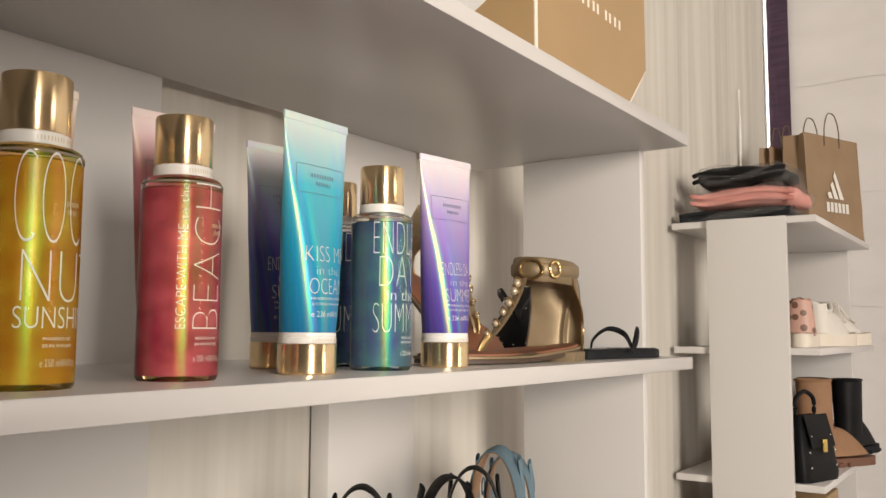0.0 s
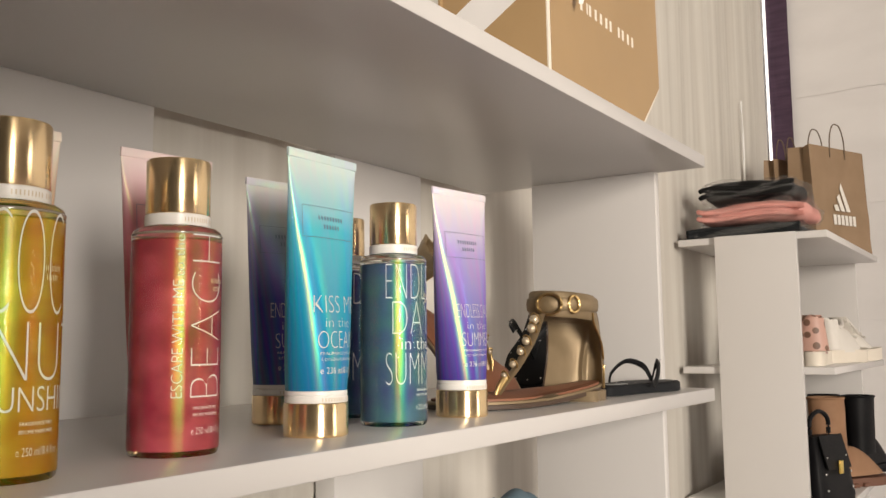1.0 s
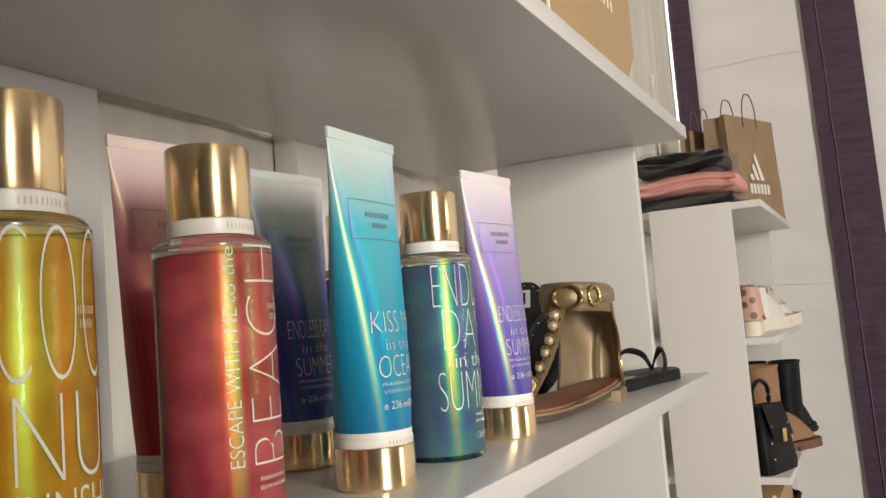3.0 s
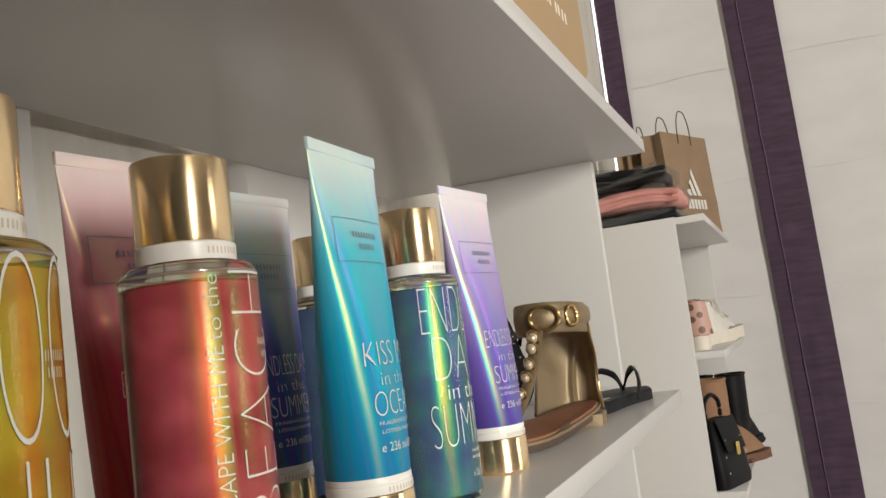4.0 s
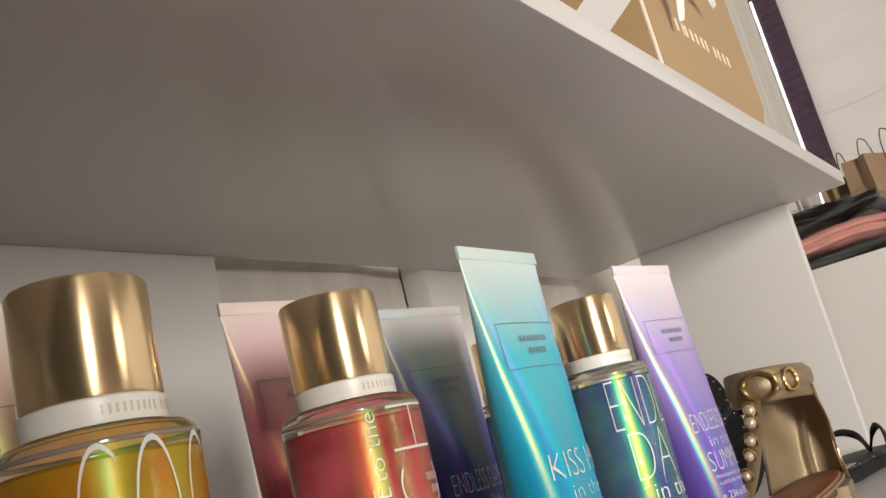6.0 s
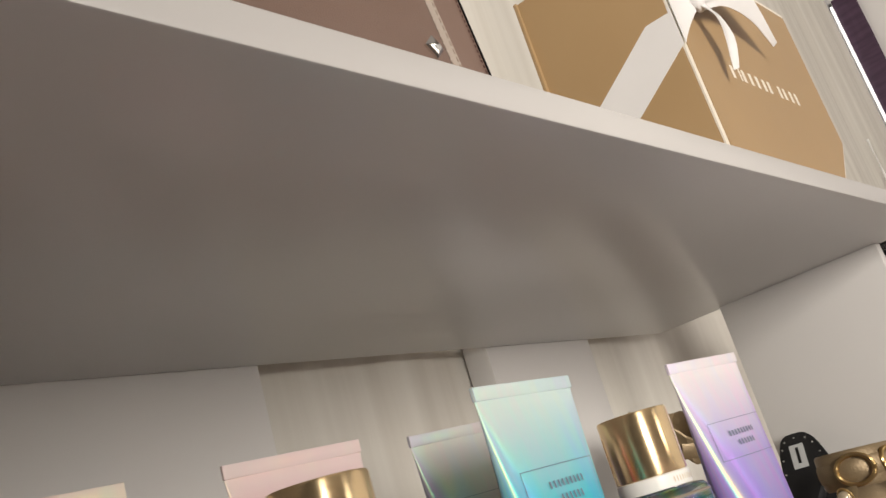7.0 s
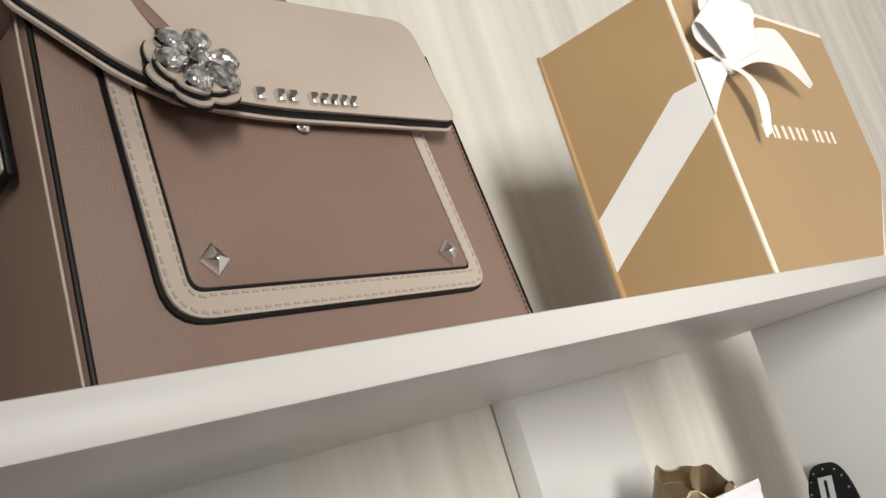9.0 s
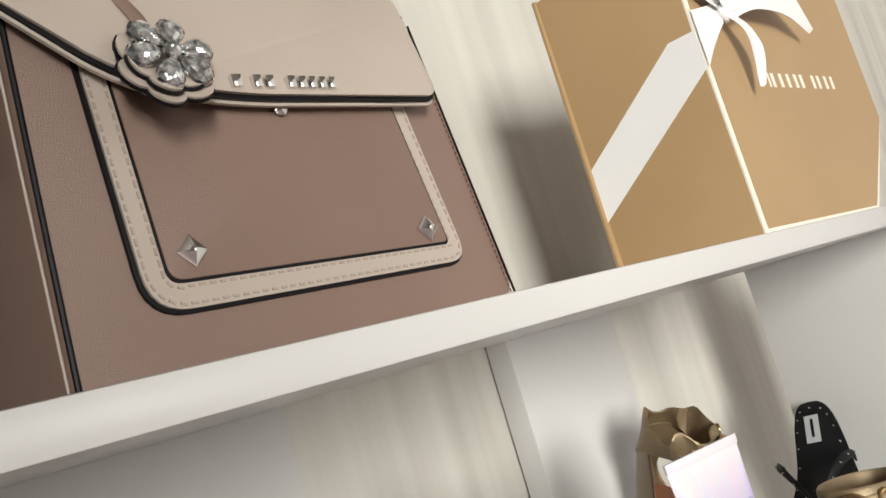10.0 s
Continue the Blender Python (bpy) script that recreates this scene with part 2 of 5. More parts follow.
# ---- materials of the goods ----
def foil(m, hues, tone, amount=0.3, gloss=0.16, stripes=False, phase=1.2):
    """A holographic film: mirror-like gloss whose colour follows the way the surface faces."""
    n, l, b = nodes(m)
    g = n.new("ShaderNodeNewGeometry")
    s = n.new("ShaderNodeSeparateXYZ")
    l.new(g.outputs["Normal"], s.inputs[0])
    a = n.new("ShaderNodeMath")
    a.operation = "ARCTAN2"
    l.new(s.outputs[1], a.inputs[0])
    l.new(s.outputs[0], a.inputs[1])
    tc = n.new("ShaderNodeTexCoord")
    mp = n.new("ShaderNodeMapping")
    mp.inputs["Scale"].default_value = (40, 40, 5)
    l.new(tc.outputs["Object"], mp.inputs[0])
    t = n.new("ShaderNodeTexNoise")
    t.inputs["Scale"].default_value = 2.0
    t.inputs["Detail"].default_value = 3
    l.new(mp.outputs[0], t.inputs[0])
    k = n.new("ShaderNodeMath")
    k.operation = "MULTIPLY_ADD"
    k.inputs[1].default_value = 0.5
    l.new(t.outputs[0], k.inputs[0])
    l.new(a.outputs[0], k.inputs[2])
    w = n.new("ShaderNodeMath")
    w.operation = "PINGPONG"
    w.inputs[1].default_value = 1.0
    v = n.new("ShaderNodeMath")
    v.operation = "MULTIPLY_ADD"
    v.inputs[1].default_value, v.inputs[2].default_value = tone, phase
    l.new(k.outputs[0], v.inputs[0])
    l.new(v.outputs[0], w.inputs[0])
    r = n.new("ShaderNodeValToRGB")
    while len(r.color_ramp.elements) < len(hues):
        r.color_ramp.elements.new(0.5)
    for i, h in enumerate(hues):
        r.color_ramp.elements[i].position = i / (len(hues) - 1)
        r.color_ramp.elements[i].color = (*h, 1)
    l.new(w.outputs[0], r.inputs[0])
    gl = n.new("ShaderNodeBsdfGlossy")
    gl.inputs["Roughness"].default_value = gloss
    l.new(r.outputs[0], gl.inputs[0])
    mx = n.new("ShaderNodeMixShader")
    mp2 = n.new("ShaderNodeMapping")
    mp2.inputs["Scale"].default_value = (75, 75, 5)
    l.new(tc.outputs["Object"], mp2.inputs[0])
    t2 = n.new("ShaderNodeTexNoise")
    t2.inputs["Scale"].default_value = 1.0
    t2.inputs["Detail"].default_value = 2
    l.new(mp2.outputs[0], t2.inputs[0])
    mr = n.new("ShaderNodeMapRange")
    mr.inputs[1].default_value, mr.inputs[2].default_value = 0.38, 0.68
    mr.inputs[3].default_value, mr.inputs[4].default_value = amount * 0.4, amount * 2.2
    l.new(t2.outputs[0], mr.inputs[0])
    mx.inputs[0].default_value = amount
    if stripes:
        l.new(mr.outputs[0], mx.inputs[0])
    out = n["Material Output"]
    l.new(b.outputs[0], mx.inputs[1])
    l.new(gl.outputs[0], mx.inputs[2])
    l.new(mx.outputs[0], out.inputs[0])
    return m


RAINBOW = [(0.9, 0.6, 0.03), (0.35, 1.0, 0.08), (0.03, 0.9, 0.55), (0.08, 0.4, 1.0), (0.6, 0.2, 1.0)]
ROSY = [(1.0, 0.15, 0.05), (1.0, 0.6, 0.05), (0.4, 1.0, 0.15), (1.0, 0.2, 0.1)]
WARM = [(1.0, 0.3, 0.03), (1.0, 0.8, 0.06), (0.25, 1.0, 0.12), (0.85, 0.85, 0.05)]


def liquid(name, low, high):
    """Tinted scent with cloudy bands where the printed film behind it shows through."""
    m = mat(name, low, 0.25, Transmission_Weight=0.15, IOR=1.33, Specular_IOR_Level=0.2)
    n, l, b = nodes(m)
    tc = n.new("ShaderNodeTexCoord")
    mp = n.new("ShaderNodeMapping")
    mp.inputs["Scale"].default_value = (22, 22, 40)
    l.new(tc.outputs["Object"], mp.inputs[0])
    t = n.new("ShaderNodeTexNoise")
    t.inputs["Scale"].default_value = 1.6
    t.inputs["Detail"].default_value = 3
    l.new(mp.outputs[0], t.inputs[0])
    r = n.new("ShaderNodeValToRGB")
    r.color_ramp.elements[0].position, r.color_ramp.elements[1].position = 0.3, 0.72
    r.color_ramp.elements[0].color, r.color_ramp.elements[1].color = (*low, 1), (*high, 1)
    l.new(t.outputs[0], r.inputs[0])
    l.new(r.outputs[0], b.inputs["Base Color"])
    return m


def shell(name, hues, amount):
    """Clear bottle wall with a thin holographic film."""
    m = mat(name, (0.96, 0.96, 0.95), 0.03, Transmission_Weight=1.0, IOR=1.18, Specular_IOR_Level=0.3)
    return foil(m, hues, 2.6, amount, 0.38, True, 1.4)


def gradient(name, stops, hues, amount=0.25, height=0.195):
    """Satin film whose colour runs from the seal at the foot to the pale crimp at the top."""
    m = mat(name, stops[0][1], 0.42, Specular_IOR_Level=0.2)
    n, l, b = nodes(m)
    tc = n.new("ShaderNodeTexCoord")
    s = n.new("ShaderNodeSeparateXYZ")
    l.new(tc.outputs["Object"], s.inputs[0])
    q = n.new("ShaderNodeMath")
    q.operation = "DIVIDE"
    q.inputs[1].default_value = height
    l.new(s.outputs[2], q.inputs[0])
    r = n.new("ShaderNodeValToRGB")
    while len(r.color_ramp.elements) < len(stops):
        r.color_ramp.elements.new(0.5)
    for i, (p, c) in enumerate(stops):
        r.color_ramp.elements[i].position = p
        r.color_ramp.elements[i].color = (*c, 1)
    l.new(q.outputs[0], r.inputs[0])
    l.new(r.outputs[0], b.inputs["Base Color"])
    return foil(m, hues, 3.0, amount * 0.38, 0.28, phase=1.5)


GOLD = grain(mat("brushed_gold_metal", (0.95, 0.72, 0.42), 0.22, 0.93), (0.93, 0.70, 0.40), (0.98, 0.76, 0.46), (1, 1, 300), 2, 0.015, 900, (0.20, 0.27))
gn, gl, gp = nodes(GOLD)
gt = gn.new("ShaderNodeTangent")
gt.direction_type, gt.axis = "RADIAL", "Z"
gl.new(gt.outputs[0], gp.inputs["Tangent"])
gp.inputs["Anisotropic"].default_value, gp.inputs["Anisotropic Rotation"].default_value = 0.8, 0.25
COLLAR = mat("white_plastic", (0.80, 0.78, 0.74), 0.35)
PRINT_WHITE = mat("white_print", (0.68, 0.67, 0.64), 0.5)
PRINT_GREY = mat("grey_print", (0.16, 0.20, 0.27), 0.4)
PRINT_PALE = mat("pale_gold_print", (0.62, 0.52, 0.38), 0.35)
YELLOW_LIQ = liquid("yellow_scent", (0.33, 0.11, 0.006), (0.46, 0.27, 0.025))
RED_LIQ = liquid("red_scent", (0.18, 0.005, 0.024), (0.48, 0.085, 0.115))
GREEN_LIQ = liquid("blue_green_scent", (0.035, 0.04, 0.13), (0.05, 0.14, 0.14))
NAVY_LIQ = liquid("navy_scent", (0.03, 0.04, 0.12), (0.05, 0.10, 0.16))
TEAL_FILM = gradient("teal_film", [(0.1, (0.005, 0.15, 0.34)), (0.5, (0.005, 0.32, 0.52)), (0.72, (0.06, 0.45, 0.60)), (0.95, (0.60, 0.70, 0.72))], RAINBOW, 0.26)
LILAC_FILM = gradient("lilac_film", [(0.1, (0.06, 0.03, 0.26)), (0.4, (0.15, 0.09, 0.42)), (0.7, (0.38, 0.27, 0.58)), (0.95, (0.75, 0.66, 0.74))], RAINBOW, 0.26)
INDIGO_FILM = gradient("indigo_film", [(0.1, (0.03, 0.03, 0.22)), (0.5, (0.07, 0.06, 0.29)), (0.75, (0.33, 0.30, 0.48)), (0.95, (0.62, 0.58, 0.62))], RAINBOW, 0.22)
RED_FILM = gradient("red_film", [(0.1, (0.42, 0.01, 0.03)), (0.5, (0.50, 0.05, 0.10)), (0.75, (0.62, 0.25, 0.30)), (0.95, (0.76, 0.62, 0.62))], ROSY, 0.14)
PEACH_FILM = gradient("peach_film", [(0.1, (0.70, 0.30, 0.03)), (0.5, (0.72, 0.42, 0.12)), (0.8, (0.74, 0.52, 0.40)), (0.95, (0.78, 0.68, 0.64))], WARM)

SHELLS = {YELLOW_LIQ: shell("warm_film_glass", WARM, 0.075), RED_LIQ: shell("rosy_film_glass", ROSY, 0.08), GREEN_LIQ: shell("rainbow_film_glass", RAINBOW, 0.07), NAVY_LIQ: shell("dim_film_glass", RAINBOW, 0.03)}


# ---- writing ----
def text_mesh(words, width, height, thin=0.0):
    """The words as a flat bmesh that fills width by height, its lower left corner at the origin, cut into narrow strips."""
    c = bpy.data.curves.new("writing", "FONT")
    c.body, c.size, c.resolution_u, c.offset = words, 1.0, 7, -thin
    o = new("writing", c)
    me = bpy.data.meshes.new_from_object(o.evaluated_get(bpy.context.evaluated_depsgraph_get()))
    bpy.data.objects.remove(o)
    bpy.data.curves.remove(c)
    bm = bmesh.new()
    bm.from_mesh(me)
    bpy.data.meshes.remove(me)
    lo = [min(v.co[i] for v in bm.verts) for i in range(2)]
    hi = [max(v.co[i] for v in bm.verts) for i in range(2)]
    for v in bm.verts:
        v.co = Vector(((v.co.x - lo[0]) / (hi[0] - lo[0]) * width, (v.co.y - lo[1]) / (hi[1] - lo[1]) * height, 0))
    return bm


def slices(bm, axis, step):
    size = max(v.co[axis] for v in bm.verts)
    no = Vector((1, 0, 0)) if axis == 0 else Vector((0, 1, 0))
    for k in range(1, int(size / step) + 1):
        bmesh.ops.bisect_plane(bm, geom=bm.verts[:] + bm.edges[:] + bm.faces[:], plane_co=no * k * step, plane_no=no)
    return bm


def bars(groups, width, height):
    """Plain upright bars of one size for a maker's mark: groups of bar counts."""
    bm = bmesh.new()
    total = sum(groups) + 0.8 * (len(groups) - 1)
    pitch = width / total
    x = 0.0
    for g in groups:
        for k in range(g):
            bm.faces.new([bm.verts.new((x + a * pitch * 0.36, b * height, 0)) for a, b in ((0, 0), (1, 0), (1, 1), (0, 1))])
            x += pitch
        x += 0.8 * pitch
    return bm


def wrap(bm, radius, angle, z, up=False):
    """Lay a flat bmesh round an upright cylinder, its middle facing angle (degrees); up: read from below upwards."""
    w, h = (max(v.co[i] for v in bm.verts) for i in range(2))
    slices(bm, 1 if up else 0, 0.0015)
    for v in bm.verts:
        s, t = (h / 2 - v.co.y, v.co.x) if up else (v.co.x - w / 2, v.co.y)
        a = radians(angle) + s / radius
        v.co = Vector((radius * math.cos(a), radius * math.sin(a), z + t))
    return bm


def mist_bottle(label, x, y, film, lines, turn=0.0):
    """A tall clear scent bottle: tinted body, thick clear foot, white collar, gold cap, white lettering."""
    o = empty("scent_bottle", label, "bottle", pose(x, y, SHELF_TOP, 0, 0, turn), "scent bottles")
    R = 0.0261
    part("glass", lathe([(0, 0.004), (0.018, 0.002), (0.0245, 0), (R - 0.0006, 0.0012), (R, 0.004), (R, 0.126), (R - 0.0008, 0.1288), (0.0235, 0.1305), (0.0195, 0.1312), (0, 0.1313)], 64), SHELLS[film], o, "clear bottle wall with iridescent film").visible_shadow = False
    part("liquid", lathe([(0, 0.0052), (0.018, 0.0046), (R - 0.0022, 0.0034), (R - 0.0012, 0.006), (R - 0.0012, 0.1225), (R - 0.003, 0.1235), (0, 0.1235)], 56), film, o, "tinted scent")
    # Dark ring paints the line that refraction draws at the shoulder.
    part("rim", lathe([(R - 0.0002, 0.1258), (R + 0.0002, 0.1262), (R + 0.0002, 0.1268), (R - 0.0004, 0.1274)], 64), REFRACTION_RIM, o, "thin dark ring standing for refraction at the shoulder")
    part("neck", lathe([(0.0150, 0.1311), (0.0150, 0.1345), (0.0172, 0.1345)], 40), GLASS, o, "clear shoulder of the bottle")
    collar = part("collar", lathe([(0.0160, 0.1316), (0.0188, 0.1318), (0.0190, 0.1325), (0.0190, 0.1382), (0.0184, 0.1388), (0.016, 0.1388)], 48), COLLAR, o, "white ring with pale print")
    part("maker_mark", wrap(bars([9, 6], 0.030, 0.0026), 0.01915, 15, 0.1338), PRINT_PALE, collar)["kind"] = "stuff"
    part("cap", lathe([(0.0170, 0.1389), (0.0184, 0.1389), (0.0187, 0.1394), (0.0187, 0.1706), (0.0181, 0.1716), (0, 0.1717)], 64), GOLD, o, "polished gold metal cap")
    for words, width, height, angle, z, up, thin in lines:
        m = text_mesh(words, width, height, thin + (0.007 if height > 0.02 else 0.0))
        part("lettering", wrap(m, R + 0.00025, angle, z, up), PRINT_WHITE, o, smooth=False)
    part("maker_mark", wrap(bars([10], 0.012, 0.0028), R + 0.0002, 20, 0.098), PRINT_PALE, o)["kind"] = "stuff"
    part("maker_mark", wrap(bars([6], 0.008, 0.0028), R + 0.0002, 20, 0.0935), PRINT_PALE, o)["kind"] = "stuff"
    return o


# Dark tint for the refraction line, not a plastic of the bottle.
REFRACTION_RIM = mat("painted_refraction", (0.25, 0.20, 0.16), 0.15)
GLASS = mat("clear_plastic", (0.9, 0.9, 0.9), 0.03, Transmission_Weight=1.0, IOR=1.4)
SMALL = [("FRAGRANCE MIST", 0.018, 0.0017, 8, 0.0262, False, 0.0), ("BRUME PARFUMEE", 0.0185, 0.0017, 8, 0.0225, False, 0.0), ("e 250 ml/8.4 fl oz", 0.024, 0.0038, 12, 0.0125, False, 0.012)]
mist_bottle("tall clear scent bottle with golden yellow liquid and gold cap", -0.0645, 0.0027, YELLOW_LIQ,
            [("COCO", 0.056, 0.049, 12, 0.0775, False, 0.028), ("NUT", 0.050, 0.027, 16, 0.0465, False, 0.022), ("SUNSHINE", 0.054, 0.0115, 14, 0.0325, False, 0.012)] + SMALL)
mist_bottle("tall clear scent bottle with red liquid and gold cap", -0.0722, 0.1118, RED_LIQ,
            [("BEACH", 0.093, 0.022, 3, 0.033, True, 0.028), ("ESCAPE WITH ME", 0.066, 0.0062, -37, 0.033, True, 0.012), ("to the", 0.024, 0.005, -36, 0.101, True, 0.016)] + [(w, a, b, c - 4, z, u, t) for w, a, b, c, z, u, t in SMALL])
mist_bottle("tall clear scent bottle with blue green liquid and gold cap", -0.0678, 0.3206, GREEN_LIQ,
            [("ENDLESS", 0.058, 0.027, -3, 0.096, False, 0.026), ("DAYS", 0.048, 0.025, -3, 0.0692, False, 0.026), ("in the", 0.030, 0.009, -8, 0.0577, False, 0.014), ("SUMMER", 0.058, 0.0245, -4, 0.0308, False, 0.024)] + SMALL)
mist_bottle("tall clear scent bottle with dark navy liquid behind the tubes", -0.152, 0.3594, NAVY_LIQ,
            [("ENDLESS", 0.058, 0.027, -10, 0.096, False, 0.026), ("SUMMER", 0.058, 0.0245, -10, 0.0308, False, 0.024)])


def tube_point(s, z, lean):
    """The front of a lotion tube: s across, z up, from a round foot to a flat crimp."""
    t = max(0.0, min(1.0, (z - 0.031) / 0.160))
    a = 0.0212 + (0.0357 - 0.0212) * t**0.9
    b = max(0.0009, 0.0212 * (1 - t**1.7))
    return a, b, lean * t


def lotion_tube(label, x, y, film, seam, lean, lines, height=0.195):
    """A squeeze tube standing on its gold cap: cap, white seal ring, tapering film body, crimped end."""
    o = empty("lotion_tube", label, "tube", pose(x, y, SHELF_TOP, 0, 0, seam), "lotion tubes")
    part("cap", lathe([(0, 0.0002), (0.0212, 0.0002), (0.0222, 0.0012), (0.0222, 0.0218), (0.0217, 0.0226), (0.012, 0.0227)], 64), GOLD, o, "polished gold metal cap")
    ring = part("seal_ring", lathe([(0.012, 0.0229), (0.0214, 0.0229), (0.0217, 0.0234), (0.0217, 0.0272), (0.0210, 0.0276), (0.0210, 0.0280), (0.0215, 0.0284), (0.0214, 0.0308), (0.0205, 0.0312)], 56), COLLAR, o, "white plastic seal ring")
    part("maker_mark", wrap(bars([9, 6], 0.034, 0.0025), 0.0219, 5, 0.0238), PRINT_PALE, ring)["kind"] = "stuff"
    bm = bmesh.new()
    rows, seg = 44, 72
    grid = []
    for j in range(rows + 1):
        z = 0.031 + (height - 0.004 - 0.031) * j / rows
        a, b, d = tube_point(0, z, lean)
        row = []
        for k in range(seg):
            p = 2 * math.pi * k / seg
            c, s = math.cos(p), math.sin(p)
            e = 1 - 0.25 * (j / rows)
            dent = 0.0005 * noise.noise((p * 1.3, z * 26, x * 50)) * math.sin(math.pi * j / rows)
            row.append(bm.verts.new((d + (b + dent) * math.copysign(abs(c) ** e, c), a * math.copysign(abs(s) ** e, s), z)))
        grid.append(row)
    for p, q in zip(grid, grid[1:]):
        for k in range(seg):
            bm.faces.new((p[k], p[(k + 1) % seg], q[(k + 1) % seg], q[k]))
    part("body", bm, film, o)
    part("crimp", box((lean - 0.0011, -0.0357, height - 0.0062), (lean + 0.0011, 0.0357, height), 0.0004), film, o, "pale flat crimped end")
    for kind, data, width, h, s0, z0 in lines:
        if kind == "text":
            m, ink = text_mesh(data, width, h, 0.024 if h > 0.005 else 0.006), PRINT_WHITE
        elif kind == "bars":
            m, ink = bars(data, width, h), PRINT_GREY
        else:
            m, ink = bmesh.new(), PRINT_GREY
            for u0, v0, u1, v1 in ((0, 0, width, 0.0003), (0, h - 0.0003, width, h), (0, 0, 0.0003, h), (width - 0.0003, 0, width, h)):
                m.faces.new([m.verts.new(c) for c in ((u0, v0, 0), (u1, v0, 0), (u1, v1, 0), (u0, v1, 0))])
        slices(m, 0, 0.0018)
        for v in m.verts:
            s, z = s0 - width / 2 + v.co.x, z0 + v.co.y
            a, b, d = tube_point(s, z, lean)
            e = 1 - 0.25 * (z - 0.031) / (height - 0.035)
            c = math.sqrt(max(0.0, 1 - min(1.0, abs(s) / a) ** (2 / e))) ** e
            v.co = Vector((d + b * c + 0.0007, s, z))
        written = part("lettering" if kind == "text" else "label_print", m, ink, o, smooth=False)
        if kind == "bars":
            written["kind"] = "stuff"
    return o


def tube_lines(a, b, c, ml=True):
    return [("frame", None, 0.053, 0.022, 0.0, 0.1345), ("bars", [9], 0.026, 0.0030, 0.0, 0.1470), ("bars", [6], 0.017, 0.0030, 0.0, 0.1410),
            ("text", a, 0.040, 0.0115, 0.0, 0.0835), ("text", b, 0.024, 0.0062, 0.0, 0.0738), ("text", c, 0.034, 0.0115, 0.0, 0.0595),
            ("text", "FRAGRANCE LOTION", 0.031, 0.0019, 0.0, 0.0550), ("text", "LOTION PARFUMEE", 0.029, 0.0019, 0.0, 0.0510), ("text", "e 236 ml/8 fl oz", 0.030, 0.0042, 0.0, 0.0425)]


lotion_tube("glossy teal lotion tube with pale top and gold cap", -0.0648, 0.2272, TEAL_FILM, 0, 0.0054, tube_lines("KISS ME", "in the", "OCEAN"))
lotion_tube("glossy lilac lotion tube with pale top and gold cap", -0.0610, 0.4085, LILAC_FILM, -8, 0.0, tube_lines("ENDLESS DAYS", "in the", "SUMMER"))
lotion_tube("dark indigo lotion tube with gold cap behind the bottles", -0.1560, 0.2862, INDIGO_FILM, -8, 0.0, tube_lines("ENDLESS DAYS", "in the", "SUMMER"))
lotion_tube("red lotion tube with pale pink top and gold cap", -0.1450, 0.1620, RED_FILM, -7, 0.0, tube_lines("ESCAPE WITH ME", "to the", "BEACH"))
lotion_tube("peach lotion tube with pale top and gold cap", -0.1500, 0.0460, PEACH_FILM, -5, 0.0, tube_lines("COCONUT", "in the", "SUNSHINE"))


# ---- the upper shelf: handbag and gift box ----
TOP = SHELF_TOP + PITCH
ROSE = grain(mat("dusty_rose_leather", (0.235, 0.148, 0.116), 0.42), (0.200, 0.128, 0.099), (0.226, 0.147, 0.115), (1, 1, 1), 9, 0.35, 1500, (0.36, 0.5))
BEIGE = grain(mat("beige_leather", (0.47, 0.39, 0.335), 0.42), (0.42, 0.352, 0.30), (0.47, 0.392, 0.335), (1, 1, 1), 9, 0.3, 1500, (0.36, 0.48))
BLACK_EDGE = mat("black_edge_paint", (0.008, 0.007, 0.008), 0.45, Specular_IOR_Level=0.15)
THREAD = mat("pale_thread", (0.36, 0.29, 0.24), 0.7)
THREAD_DARK = mat("rose_thread", (0.10, 0.05, 0.04), 0.7)
OLIVE = grain(mat("dark_taupe_leather", (0.12, 0.10, 0.08), 0.45), (0.11, 0.09, 0.07), (0.14, 0.115, 0.09), (1, 1, 1), 9, 0.3, 1500)
SILVER = mat("silver_metal", (0.75, 0.74, 0.72), 0.12, 1.0)
# The grey to white noise paints the stones' dark and bright reflections.
CRYSTAL = grain(mat("cut_crystal", (0.9, 0.9, 0.9), 0.04, 0.8, IOR=2.0), (0.22, 0.22, 0.22), (0.98, 0.98, 0.97), (1, 1, 1), 330, 0.4, 240)
TAN_CARD = grain(mat("tan_card", (0.375, 0.245, 0.12), 0.5), (0.36, 0.235, 0.115), (0.395, 0.26, 0.13), (1, 1, 1), 8, 0.06, 600, (0.4, 0.55))
CREAM_CARD = mat("cream_card", (0.80, 0.74, 0.64), 0.5)
SATIN = grain(mat("white_satin", (0.80, 0.78, 0.77), 0.35, Sheen_Weight=0.3), (0.79, 0.77, 0.76), (0.84, 0.82, 0.81), (1, 1, 1), 12, 0.08, 700)


def plate(outline, x0, x1, bevel=0.0006):
    """An outline of (y, z) points as a plate between two x."""
    bm = bmesh.new()
    f = bm.faces.new([bm.verts.new((x0, y, z)) for y, z in outline])
    g = bmesh.ops.extrude_face_region(bm, geom=[f])
    for v in g["geom"]:
        if isinstance(v, bmesh.types.BMVert):
            v.co.x = x1
    if bevel:
        side = [e for e in bm.edges if abs(e.verts[0].co.x - e.verts[1].co.x) < 1e-9 and abs(e.verts[0].co.x - x1) < 1e-9]
        bmesh.ops.bevel(bm, geom=side, offset=bevel, segments=2, affect="EDGES", profile=0.5)
    return bm


